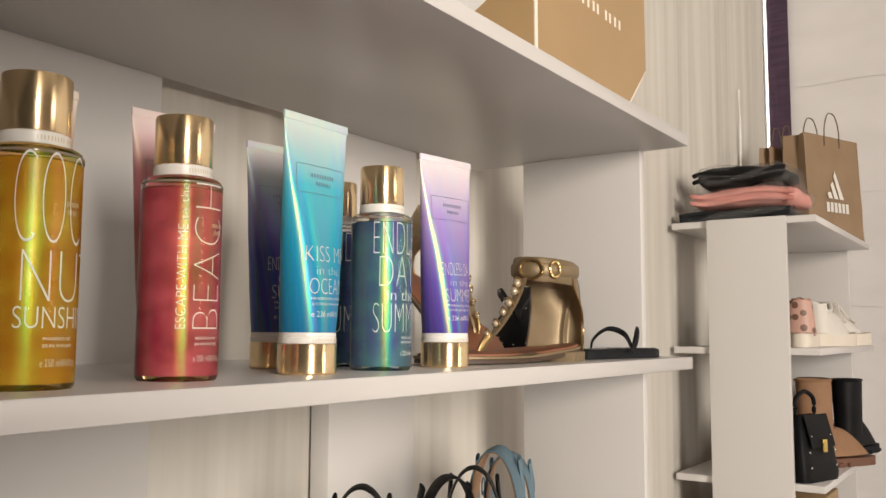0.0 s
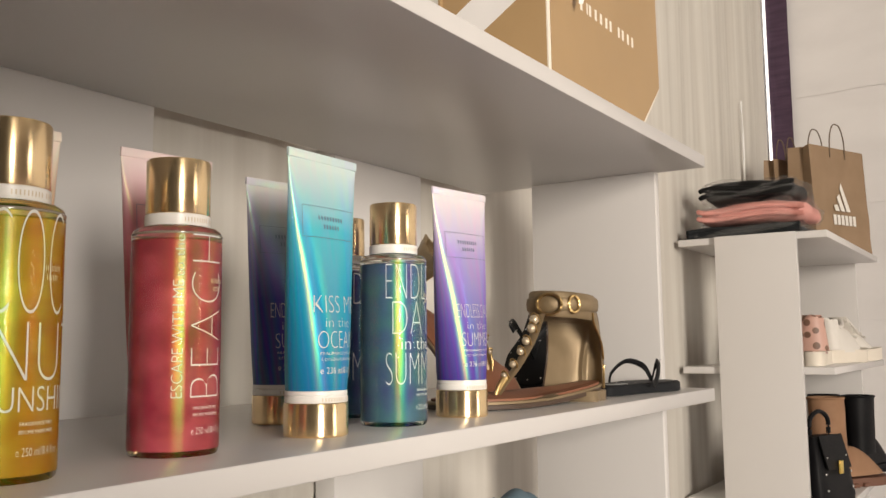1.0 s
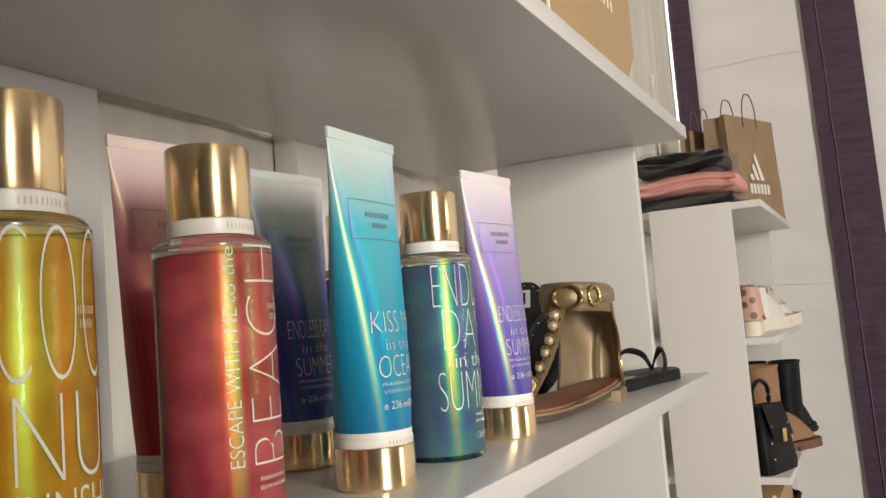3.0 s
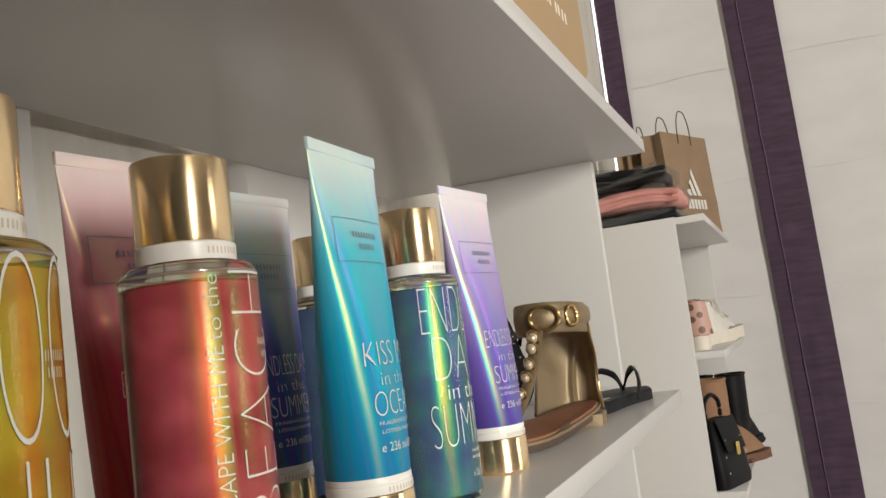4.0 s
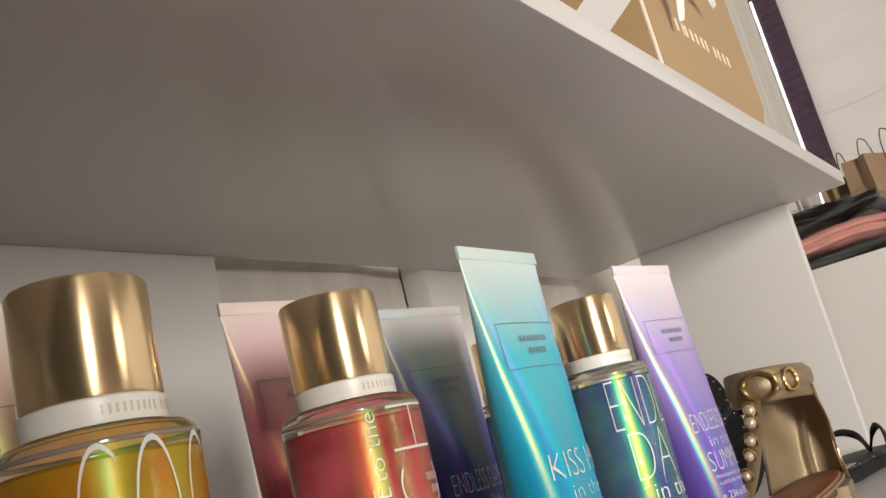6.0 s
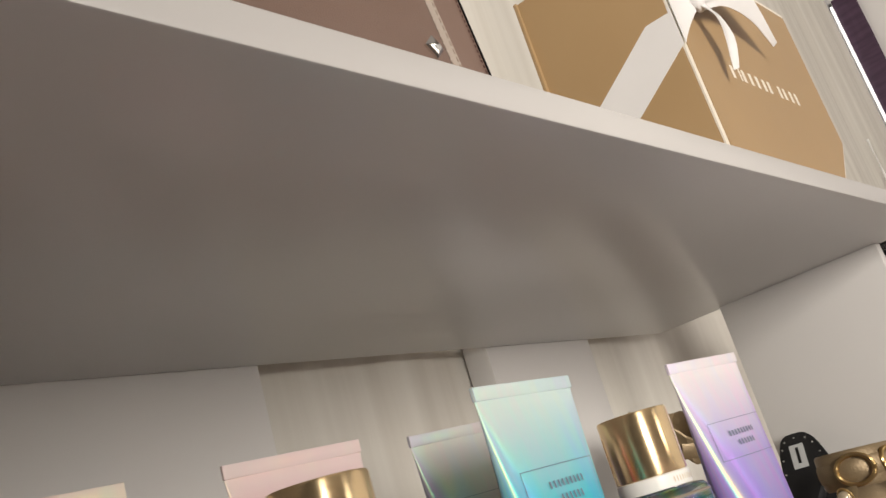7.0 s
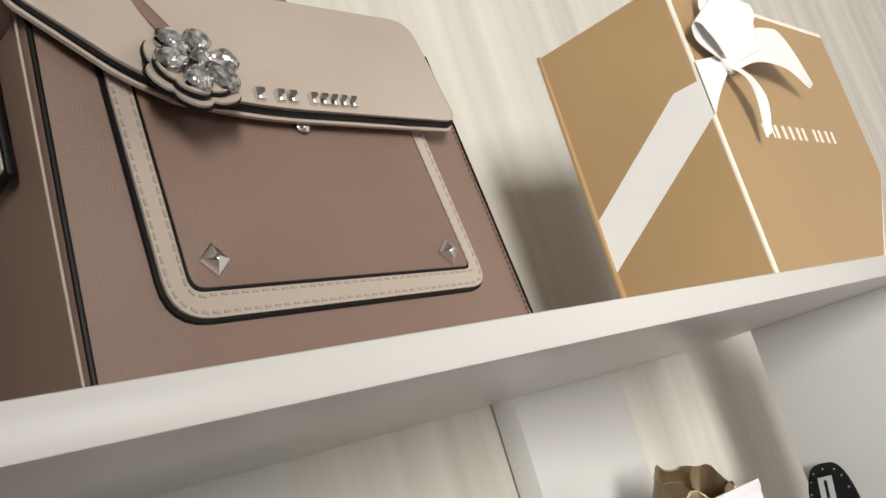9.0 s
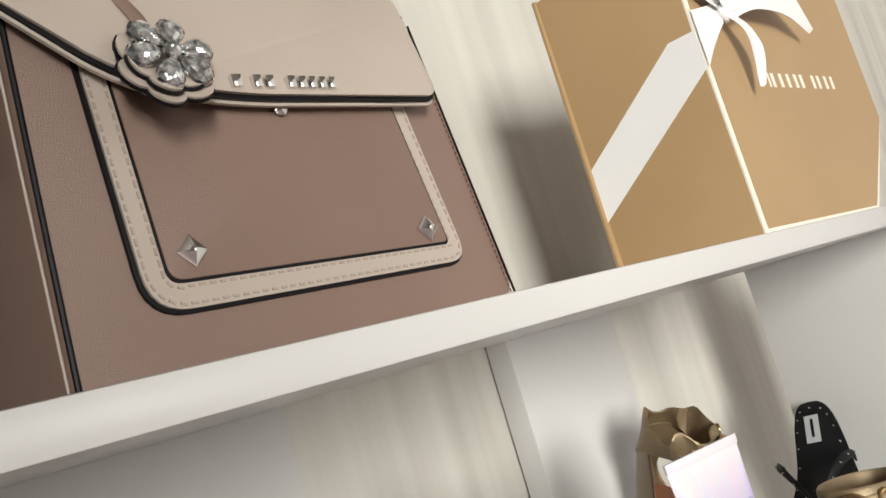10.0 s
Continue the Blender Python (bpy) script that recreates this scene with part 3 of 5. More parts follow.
def rounded(points, radii, n=6):
    """Round the corners of a polygon of 2D points."""
    out = []
    k = len(points)
    for i, p in enumerate(points):
        p, a, b = Vector(p), Vector(points[i - 1]), Vector(points[(i + 1) % k])
        r = radii[i]
        if r <= 0:
            out.append(tuple(p))
            continue
        u, v = (a - p).normalized(), (b - p).normalized()
        s, e = p + u * r, p + v * r
        for j in range(n + 1):
            t = j / n
            out.append(tuple((1 - t) ** 2 * s + 2 * t * (1 - t) * p + t * t * e))
    return out


def stitches(path, x, length=0.0022, gap=0.0013, width=0.00035):
    """Short thread dashes along (y, z) points."""
    bm = bmesh.new()
    pts = [Vector(p) for p in path]
    acc, nxt = 0.0, 0.0
    for a, b in zip(pts, pts[1:]):
        seg = (b - a).length
        d = (b - a).normalized() if seg > 1e-6 else Vector((1, 0))
        while nxt < acc + seg:
            c = a + d * (nxt - acc)
            q = Vector((-d.y, d.x)) * width
            e = c + d * length
            v = [bm.verts.new((x, *(c + q))), bm.verts.new((x, *(e + q))), bm.verts.new((x, *(e - q))), bm.verts.new((x, *(c - q)))]
            w = [bm.verts.new((x + 0.0004, *((u.co.yz + (c + e) / 2) / 2 * 1.0 + (u.co.yz - (c + e) / 2) * 0.3))) for u in v]
            bm.faces.new(w)
            for i in range(4):
                bm.faces.new((v[i], v[(i + 1) % 4], w[(i + 1) % 4], w[i]))
            nxt += length + gap
        acc += seg
    return bm


def pyramid(c, r, h):
    bm = bmesh.new()
    base = [bm.verts.new((c[0], c[1] + r * math.cos(a), c[2] + r * math.sin(a))) for a in (0, math.pi / 2, math.pi, 1.5 * math.pi)]
    mid = [bm.verts.new((c[0] + h * 0.35, v.co.y, v.co.z)) for v in base]
    tip = [bm.verts.new((c[0] + h, c[1] + 0.18 * (v.co.y - c[1]), c[2] + 0.18 * (v.co.z - c[2]))) for v in base]
    for p, q in ((base, mid), (mid, tip)):
        for i in range(4):
            bm.faces.new((p[i], p[(i + 1) % 4], q[(i + 1) % 4], q[i]))
    bm.faces.new(tip)
    bm.faces.new(base[::-1])
    return bm


def handbag():
    o = empty("handbag", "dusty rose leather handbag with beige flap and crystal flower", "handbag")
    FX = -0.042
    body = rounded([(0.0385, TOP + 0.0006), (0.2645, TOP + 0.0006), (0.2455, TOP + 0.156), (0.0420, TOP + 0.156)], [0.006, 0.014, 0.02, 0.02])
    bm = plate(body, FX - 0.105, FX, 0.0025)
    part("body", bm, ROSE, o)
    # black painted piping down both front edges
    for y0, y1 in ((0.0400, 0.0435), (0.2628, 0.2432)):
        pts = [(FX + 0.0004, y0 + (y1 - y0) * k / 14, TOP + 0.003 + 0.146 * k / 14) for k in range(15)]
        part("piping", tube_along(pts, 0.0012 if y0 < 0.1 else 0.0006, 8), BLACK_EDGE, o, "black edge piping")
    part("gusset_seam", tube_along([(FX - 0.003, 0.0380, TOP + 0.004), (FX - 0.003, 0.0405, TOP + 0.15)], 0.0006, 8), BEIGE, o, "beige bound side seam")
    for y0, y1 in ((0.2600, 0.2405),):
        part("stitching", stitches([(y0 + (y1 - y0) * k / 10, TOP + 0.004 + 0.15 * k / 10) for k in range(11)], FX + 0.0002, 0.0018, 0.0012, 0.0003), THREAD_DARK, o)["kind"] = "stuff"
    # front pocket: beige frame, black edges, rose panel
    out = [(0.0650, 1.735), (0.0700, 1.6255), (0.2330, 1.6255), (0.2155, 1.735)]
    inn = [(0.0745, 1.735), (0.0795, 1.6365), (0.2225, 1.6355), (0.2060, 1.735)]
    part("pocket_edge", plate(rounded([(0.0635, 1.735), (0.0684, 1.6240), (0.2341, 1.6240), (0.2166, 1.735)], [0, 0.017, 0.012, 0]), FX, FX + 0.0022, 0.0004), BLACK_EDGE, o, "black painted pocket edge")
    trim = part("pocket_trim", plate(rounded(out, [0, 0.016, 0.011, 0]), FX + 0.0010, FX + 0.0036, 0.0006), BEIGE, o, "beige leather pocket trim")
    part("panel_edge", plate(rounded([(0.0735, 1.735), (0.0785, 1.6353), (0.2236, 1.6343), (0.2071, 1.735)], [0, 0.006, 0.003, 0]), FX + 0.002, FX + 0.0041, 0.0002), BLACK_EDGE, o, "black painted panel edge")
    part("pocket_panel", plate(rounded(inn, [0, 0.006, 0.003, 0]), FX + 0.002, FX + 0.0046, 0.0004), ROSE, o)
    line_out = rounded([(0.0668, 1.72), (0.0715, 1.6274), (0.2312, 1.6274), (0.2160, 1.72)], [0, 0.015, 0.010, 0])
    line_in = rounded([(0.0728, 1.72), (0.0775, 1.6340), (0.2246, 1.6332), (0.2094, 1.72)], [0, 0.006, 0.003, 0])
    part("stitching", stitches(line_out, FX + 0.00365, 0.0030, 0.0014, 0.00055), THREAD, trim)["kind"] = "stuff"
    part("stitching", stitches(line_in, FX + 0.00365, 0.0030, 0.0014, 0.00055), THREAD, trim)["kind"] = "stuff"
    for y, z in ((0.0900, 1.6465), (0.2110, 1.6430)):
        part("stud", pyramid((FX + 0.0046, y, z), 0.0064, 0.0038), SILVER, o, "silver pyramid stud")

    # the flap: three layers that lean out from the body towards its lower edge
    flap_line = rounded([(0.2325, 1.7055), (0.2325, 1.768), (0.0350, 1.763), (0.0350, 1.746), (0.0760, 1.7120), (0.1150, 1.7050)], [0.006, 0.012, 0.006, 0.004, 0.02, 0.03], 8)

    def flap_layer(name, dz, dx, thick, material, label=""):
        bm = plate([(y + (0.0006 if y > 0.15 else -0.0006) * dx * 500, z - dz) for y, z in flap_line], -0.0020, 0.0, thick * 0.3)
        for v in bm.verts:
            drop = max(0.0, min(1.0, (1.768 - v.co.z) / 0.058))
            v.co.x += -0.0385 + 0.0125 * drop**0.8 - dx * (0.3 + 0.7 * drop)
        return part(name, bm, material, o, label)

    flap_layer("flap_lining", 0.0034, 0.0042, 0.001, BEIGE, "beige flap lining")
    flap_layer("flap_edge", 0.0020, 0.0022, 0.001, BLACK_EDGE, "black painted flap edge")
    flap = flap_layer("flap", 0.0, 0.0, 0.0015, BEIGE, "beige leather flap")
    part("flap_top", plate(rounded([(0.037, 1.752), (0.2300, 1.752), (0.2300, 1.7655), (0.037, 1.7610)], [0, 0, 0.004, 0.004]), FX - 0.11, FX - 0.003, 0.004), BEIGE, o, "beige leather top of the flap")
    part("flap_strip", tube_along([(-0.0440, 0.0600, 1.797), (-0.0400, 0.072, 1.776), (-0.0365, 0.080, 1.757), (-0.0300, 0.088, 1.738), (-0.0262, 0.0905, 1.7255)], [0.0026, 0.0028, 0.003, 0.0032, 0.0032], 8, flat=0.4, up=(1, 0, 0)), ROSE, flap, "rose leather strip")
    loop = smooth_path([(-0.092, 0.203, 1.757), (-0.090, 0.193, 1.795), (-0.090, 0.180, 1.813), (-0.090, 0.150, 1.842), (-0.090, 0.115, 1.852), (-0.090, 0.080, 1.838), (-0.090, 0.062, 1.800), (-0.092, 0.056, 1.757)], 6)
    part("carry_handle", tube_along(loop, 0.0017, 10, flat=6.5, up=(0.8, 0.6, 0)), OLIVE, o, "dark taupe leather carry handle")
    part("clasp", lathe([(0, 0), (0.0032, 0.0004), (0.0036, 0.0016), (0.0022, 0.0028), (0, 0.003)], 20, pose(-0.0365, 0.146, 1.7030, 0, 90, 0)), SILVER, o, "silver snap below the flap")
    for y, w in ((0.1265, 0.0062), (0.1375, 0.0056), (0.1443, 0.0056), (0.1562, 0.0056), (0.1624, 0.0056), (0.1686, 0.005), (0.1744, 0.005), (0.1802, 0.005)):
        y = 0.1185 + (y - 0.1265) * 0.9
        part("mark", box((-0.0290, y, 1.7075), (-0.0238, y + w * 0.72, 1.7128), 0.0004), SILVER, flap, "small silver bar")

    # flower: two rings of leather petals and cut stones
    c = Vector((-0.0195, 0.0895, 1.7145))

    TILT = Matrix.Translation(c) @ Matrix.Rotation(radians(-19), 4, "Y") @ Matrix.Scale(0.90, 4)

    def petal(a, r, w, x, material, name, lab=""):
        bm = bmesh.new()
        n = 18
        vs = []
        for k in range(n):
            p = 2 * math.pi * k / n
            vs.append(bm.verts.new((x, r * 0.58 + r * 0.45 * math.cos(p), w * math.sin(p))))
        face = bm.faces.new(vs)
        g = bmesh.ops.extrude_face_region(bm, geom=[face])
        for v in g["geom"]:
            if isinstance(v, bmesh.types.BMVert):
                v.co.x += 0.0016
        for v in bm.verts:
            v.co.x += 0.0035 * (v.co.y / r) ** 2 - 0.001
        bm.transform(TILT @ Matrix.Translation((0, -0.0030, -0.0045)) @ Matrix.Rotation(a, 4, "X"))
        return part(name, bm, material, flap, lab)

    for k in range(6):
        a = 2 * math.pi * k / 6 + 0.25
        petal(a, 0.0212, 0.0088, -0.0020, BLACK_EDGE, "petal_edge", "black painted petal edge")
        petal(a, 0.0205, 0.0080, -0.0010, BEIGE, "petal", "beige leather petal")
    for k in range(5):
        a = 2 * math.pi * k / 5 + 0.6
        petal(a, 0.0168, 0.0078, 0.0005, BLACK_EDGE, "petal_edge", "black painted petal edge")
        petal(a, 0.0160, 0.0070, 0.0014, BEIGE, "petal", "beige leather petal")

    def stone(cy, cz, length, width, a, x):
        setting = lathe([(0, 0), (0.98, 0), (1.06, 0.25), (1.0, 0.5)], 16)
        gem = bmesh.new()
        rings = []
        for i, (r, h) in enumerate(((1.0, 0.30), (0.97, 0.55), (0.74, 0.90), (0.42, 1.08))):
            rings.append([gem.verts.new((r * math.cos(2 * math.pi * (k + 0.5 * (i % 2)) / 10), r * math.sin(2 * math.pi * (k + 0.5 * (i % 2)) / 10), h)) for k in range(10)])
        for i, (p, q) in enumerate(zip(rings, rings[1:])):
            for k in range(10):
                j = (k + 1) % 10
                if i % 2 == 0:
                    gem.faces.new((p[k], p[j], q[k]))
                    gem.faces.new((p[j], q[j], q[k]))
                else:
                    gem.faces.new((p[k], p[j], q[j]))
                    gem.faces.new((p[k], q[j], q[k]))
        gem.faces.new(rings[-1])
        gem.faces.new(rings[0][::-1])
        for b, material, name, lab in ((setting, SILVER, "stone_setting", "silver claw setting"), (gem, CRYSTAL, "stone", "clear cut crystal")):
            for v in b.verts:
                p, q, h = v.co
                q *= 1 + 0.38 * p
                v.co = Vector((h * 0.0052, p * length, q * width))
            b.transform(TILT @ Matrix.Translation((x, cy, cz)) @ Matrix.Rotation(a, 4, "X"))
            part(name, b, material, flap, lab, smooth=False)

    for k in range(6):
        a = 2 * math.pi * k / 6 + 0.15
        stone(0.0118 * math.cos(a), 0.0118 * math.sin(a), 0.0078, 0.0055, a, 0.0034)
    stone(0, 0, 0.0040, 0.0040, 0, 0.0050)

    # side tab and carrying strap
    part("side_tab_edge", box((-0.085, 0.0335, 1.690), (-0.060, 0.0372, 1.765), 0.0016), BLACK_EDGE, o, "black edge of the side tab")
    part("side_tab", box((-0.083, 0.0325, 1.6925), (-0.062, 0.0350, 1.765), 0.001), BEIGE, o, "beige leather side tab")
    strap = smooth_path([(-0.125, 0.10, 1.768), (-0.130, 0.105, 1.80), (-0.132, 0.150, 1.822), (-0.130, 0.195, 1.80), (-0.125, 0.20, 1.768)])
    part("carry_strap", tube_along(strap, 0.0022, 10, flat=4.5, up=(1, 0, 0)), grain(mat("dark_taupe_strap", (0.09, 0.075, 0.065), 0.5), (0.085, 0.07, 0.06), (0.10, 0.085, 0.07), (1, 1, 1), 10, 0.2, 900), o, "dark taupe carrying strap")
    return o


handbag()


def gift_box():
    o = empty("gift_box", "tan card gift box with cream edges and white satin ribbon", "gift box")
    X0, X1, Y0, Y1, Z0, Z1 = -0.178, -0.052, 0.574, 0.912, TOP + 0.0005, 1.8645
    cham = [(Y0, Z0), (0.817, Z0), (Y1, 1.6965), (Y1 - 0.004, Z1), (Y0 - 0.004, Z1)]
    bm = plate(cham, X0, X1 - 0.0015, 0.0004)
    for v in bm.verts:
        if v.co.y < 0.6:
            v.co.y -= 0.010 * (X1 - v.co.x) / (X1 - X0)
    part("body", bm, TAN_CARD, o)
    front = plate([(y, z) for y, z in cham], X1 - 0.0015, X1, 0.0003)
    part("front_edge", front, CREAM_CARD, o, "cream edge of the front board")
    inset = [(Y0 + 0.0062, Z0 + 0.007), (0.8155, Z0 + 0.0062), (Y1 - 0.0022, 1.6972), (Y1 - 0.0066, Z1 - 0.005), (Y0 + 0.0025, Z1 - 0.005)]
    part("front_board", plate(inset, X1 - 0.0012, X1 + 0.0008, 0.0003), TAN_CARD, o)
    part("back_rim", box((X0 - 0.003, Y0 - 0.0165, Z0), (X0 + 0.0005, Y0 + 0.01, Z1 + 0.001), 0.0006), TAN_CARD, o, "raised tan rim")
    for k, y in enumerate((0.655, 0.6725, 0.6795, 0.6955, 0.711, 0.7270, 0.7400, 0.7660, 0.7790, 0.7960, 0.8110)):
        w = 0.006 if k == 1 else 0.0115
        part("mark", plate([(y, 1.7285), (y + w * 0.5, 1.7285), (y + w * 0.5, 1.7415), (y, 1.7415)], X1 + 0.0008, X1 + 0.0011, 0), CREAM_CARD, o, "cream printed bar", smooth=False)

    ribbon = empty("ribbon_bow", "white satin ribbon tied in a bow on the gift box", "ribbon")
    side = lambda s: Y0 - 0.0008 - 0.010 * s  # the left face, s from the front edge to the back
    def band(u, v):
        zt = 1.792 + (1.705 - 1.792) * u
        zb = 1.744 + (1.657 - 1.744) * u
        return (X1 + 0.0005 + (X0 - X1) * u, side(u) - 0.0012, zt + (zb - zt) * v)
    part("side_band", sheet(band, 24, 4, thick=0.0006), SATIN, ribbon)
    def across(u, v):
        y = Y0 - 0.001 + 0.034 * u
        z = 1.792 + 0.006 * u - (0.048 - 0.030 * u) * v
        return (X1 + 0.0016 + 0.007 * u * u, y, z)
    part("front_band", sheet(across, 12, 6, thick=0.0006), SATIN, ribbon)
    K = Vector((X1 + 0.011, 0.611, 1.789))
    knot = lathe([(0, -1), (0.5, -0.86), (0.86, -0.5), (1, 0), (0.86, 0.5), (0.5, 0.86), (0, 1)], 20, Matrix.Translation(K) @ Matrix.Rotation(0.5, 4, "X") @ Matrix.Diagonal((0.006, 0.0075, 0.0105, 1)))
    for v in knot.verts:
        v.co += 0.0008 * noise.noise_vector(v.co * 160)
    part("knot", knot, SATIN, ribbon)

    def loop(tip, up, width, belly):
        """A bow loop: out from the knot, round, and back beneath."""
        tip, up = Vector(tip), Vector(up).normalized()
        def fn(u, v):
            a = 2 * math.pi * u
            along = 0.5 - 0.5 * math.cos(a)
            out = belly * math.sin(a) * (0.4 + 0.6 * along)
            w = width * (0.22 + 0.78 * min(1, along * 1.35)) * (v - 0.5)
            crease = 0.0012 * math.sin(9 * v + 3 * u) * (1 - along)
            return K + tip * along + Vector((1, 0, 0)) * (out + crease + 0.002) + up * (w + 0.004 * math.sin(a) * along)
        return sheet(fn, 36, 8, thick=0.0005)

    part("loop", loop((0.005, -0.030, 0.040), (0.2, 0.8, 0.6), 0.034, 0.006), SATIN, ribbon)
    part("loop", loop((0.009, 0.022, 0.062), (0.2, 0.95, -0.3), 0.050, 0.007), SATIN, ribbon)
    part("loop", loop((0.010, 0.050, 0.030), (0.15, -0.4, 0.9), 0.030, 0.007), SATIN, ribbon)

    def tail(points, width, across, cut):
        """A ribbon end: wide, softly waved, cut to a slanted point."""
        p = smooth_path(points, 8)
        d = Vector(across).normalized()
        def fn(u, v):
            x = u * (len(p) - 1)
            k = min(len(p) - 2, int(x))
            q = p[k].lerp(p[k + 1], x - k)
            w = width * (0.3 + 0.7 * math.sin(math.pi * min(1.0, 0.12 + 0.62 * u)))
            if u > 0.6:
                w *= 1 - (u - 0.6) / 0.4 * cut
            q = q + d * w * (v - 0.5) + Vector((0.0018 * math.sin(5 * u + 3 * v), 0, 0))
            if u > 0.6:
                q += d * width * -0.5 * cut * (u - 0.6) / 0.4
            return q
        return sheet(fn, 34, 8, thick=0.0005)

    part("tail", tail([K, K + Vector((0.010, 0.040, 0.016)), K + Vector((0.014, 0.095, 0.016)), K + Vector((0.010, 0.150, 0.004))], 0.034, (0.25, 0.05, 1.0), 0.9), SATIN, ribbon)
    part("tail", tail([K, K + Vector((0.009, 0.010, -0.018)), K + Vector((0.008, 0.020, -0.040)), K + Vector((0.004, 0.024, -0.064))], 0.018, (0.15, 1.0, 0.25), 0.8), SATIN, ribbon)


gift_box()


# ---- shoes on the shelves ----
GOLD_LEATHER = grain(mat("gold_leather", (0.25, 0.185, 0.11), 0.45, 0.45), (0.22, 0.16, 0.09), (0.29, 0.215, 0.13), (1, 1, 1), 14, 0.3, 700, (0.38, 0.52))
GOLD_BRIGHT = mat("bright_gold_metal", (0.55, 0.38, 0.17), 0.3, 1.0)
BROWN_BED = grain(mat("brown_footbed", (0.20, 0.075, 0.035), 0.5), (0.18, 0.065, 0.03), (0.235, 0.09, 0.045), (1, 1, 1), 18, 0.2, 800)
SOLE_DARK = mat("dark_brown_sole", (0.06, 0.035, 0.022), 0.55)
PEARL = mat("pearl", (0.50, 0.41, 0.29), 0.25, 0.4, Coat_Weight=0.4)
BLACK_LEATHER = grain(mat("black_leather", (0.007, 0.007, 0.008), 0.48, Specular_IOR_Level=0.12), (0.006, 0.006, 0.007), (0.01, 0.01, 0.011), (1, 1, 1), 12, 0.25, 900)
BLACK_RUBBER = grain(mat("black_rubber", (0.010, 0.011, 0.013), 0.6, Specular_IOR_Level=0.12), (0.009, 0.010, 0.012), (0.013, 0.014, 0.016), (1, 1, 1), 10, 0.2, 900)
LABEL_GREY = mat("grey_woven_label", (0.45, 0.46, 0.46), 0.6)
DENIM = grain(mat("blue_grey_suede", (0.10, 0.17, 0.22), 0.7), (0.09, 0.155, 0.20), (0.12, 0.20, 0.25), (1, 1, 1), 20, 0.3, 900)
TAN_LINING = mat("tan_lining", (0.32, 0.18, 0.09), 0.55)


def foot(n=44, length=0.235, ball=0.041, heel=0.027):
    """A shoe-sole outline from heel (x = 0) to toe, as (x, y) points."""
    out = []
    for k in range(n):
        a = 2 * math.pi * k / n
        x = length * (0.5 - 0.5 * math.cos(a))
        t = x / length
        w = heel * (1 - t) + ball * t - 0.007 * math.sin(math.pi * min(1, t / 0.75)) + 0.006 * math.exp(-((t - 0.72) / 0.15) ** 2)
        shape = abs(math.sin(a)) ** 0.62
        s = 1 if math.sin(a) >= 0 else -1
        out.append((x, s * w * shape + 0.008 * math.sin(math.pi * t) * (1 if s > 0 else 0.6)))
    return out


def slab(outline, z0, z1, grow=1.0, bend=None, bevel=0.001):
    bm = bmesh.new()
    f = bm.faces.new([bm.verts.new((x if grow == 1 else (x - 0.115) * grow + 0.115, y * grow, z0)) for x, y in outline])
    g = bmesh.ops.extrude_face_region(bm, geom=[f])
    up = [v for v in g["geom"] if isinstance(v, bmesh.types.BMVert)]
    for v in up:
        v.co.z = z1
    if bevel:
        bmesh.ops.bevel(bm, geom=[e for e in bm.edges if abs(e.verts[0].co.z - z1) < 1e-9 and abs(e.verts[1].co.z - z1) < 1e-9], offset=bevel, segments=2, affect="EDGES", profile=0.5)
    if bend:
        for v in bm.verts:
            v.co.z += bend(v.co.x)
    return bm


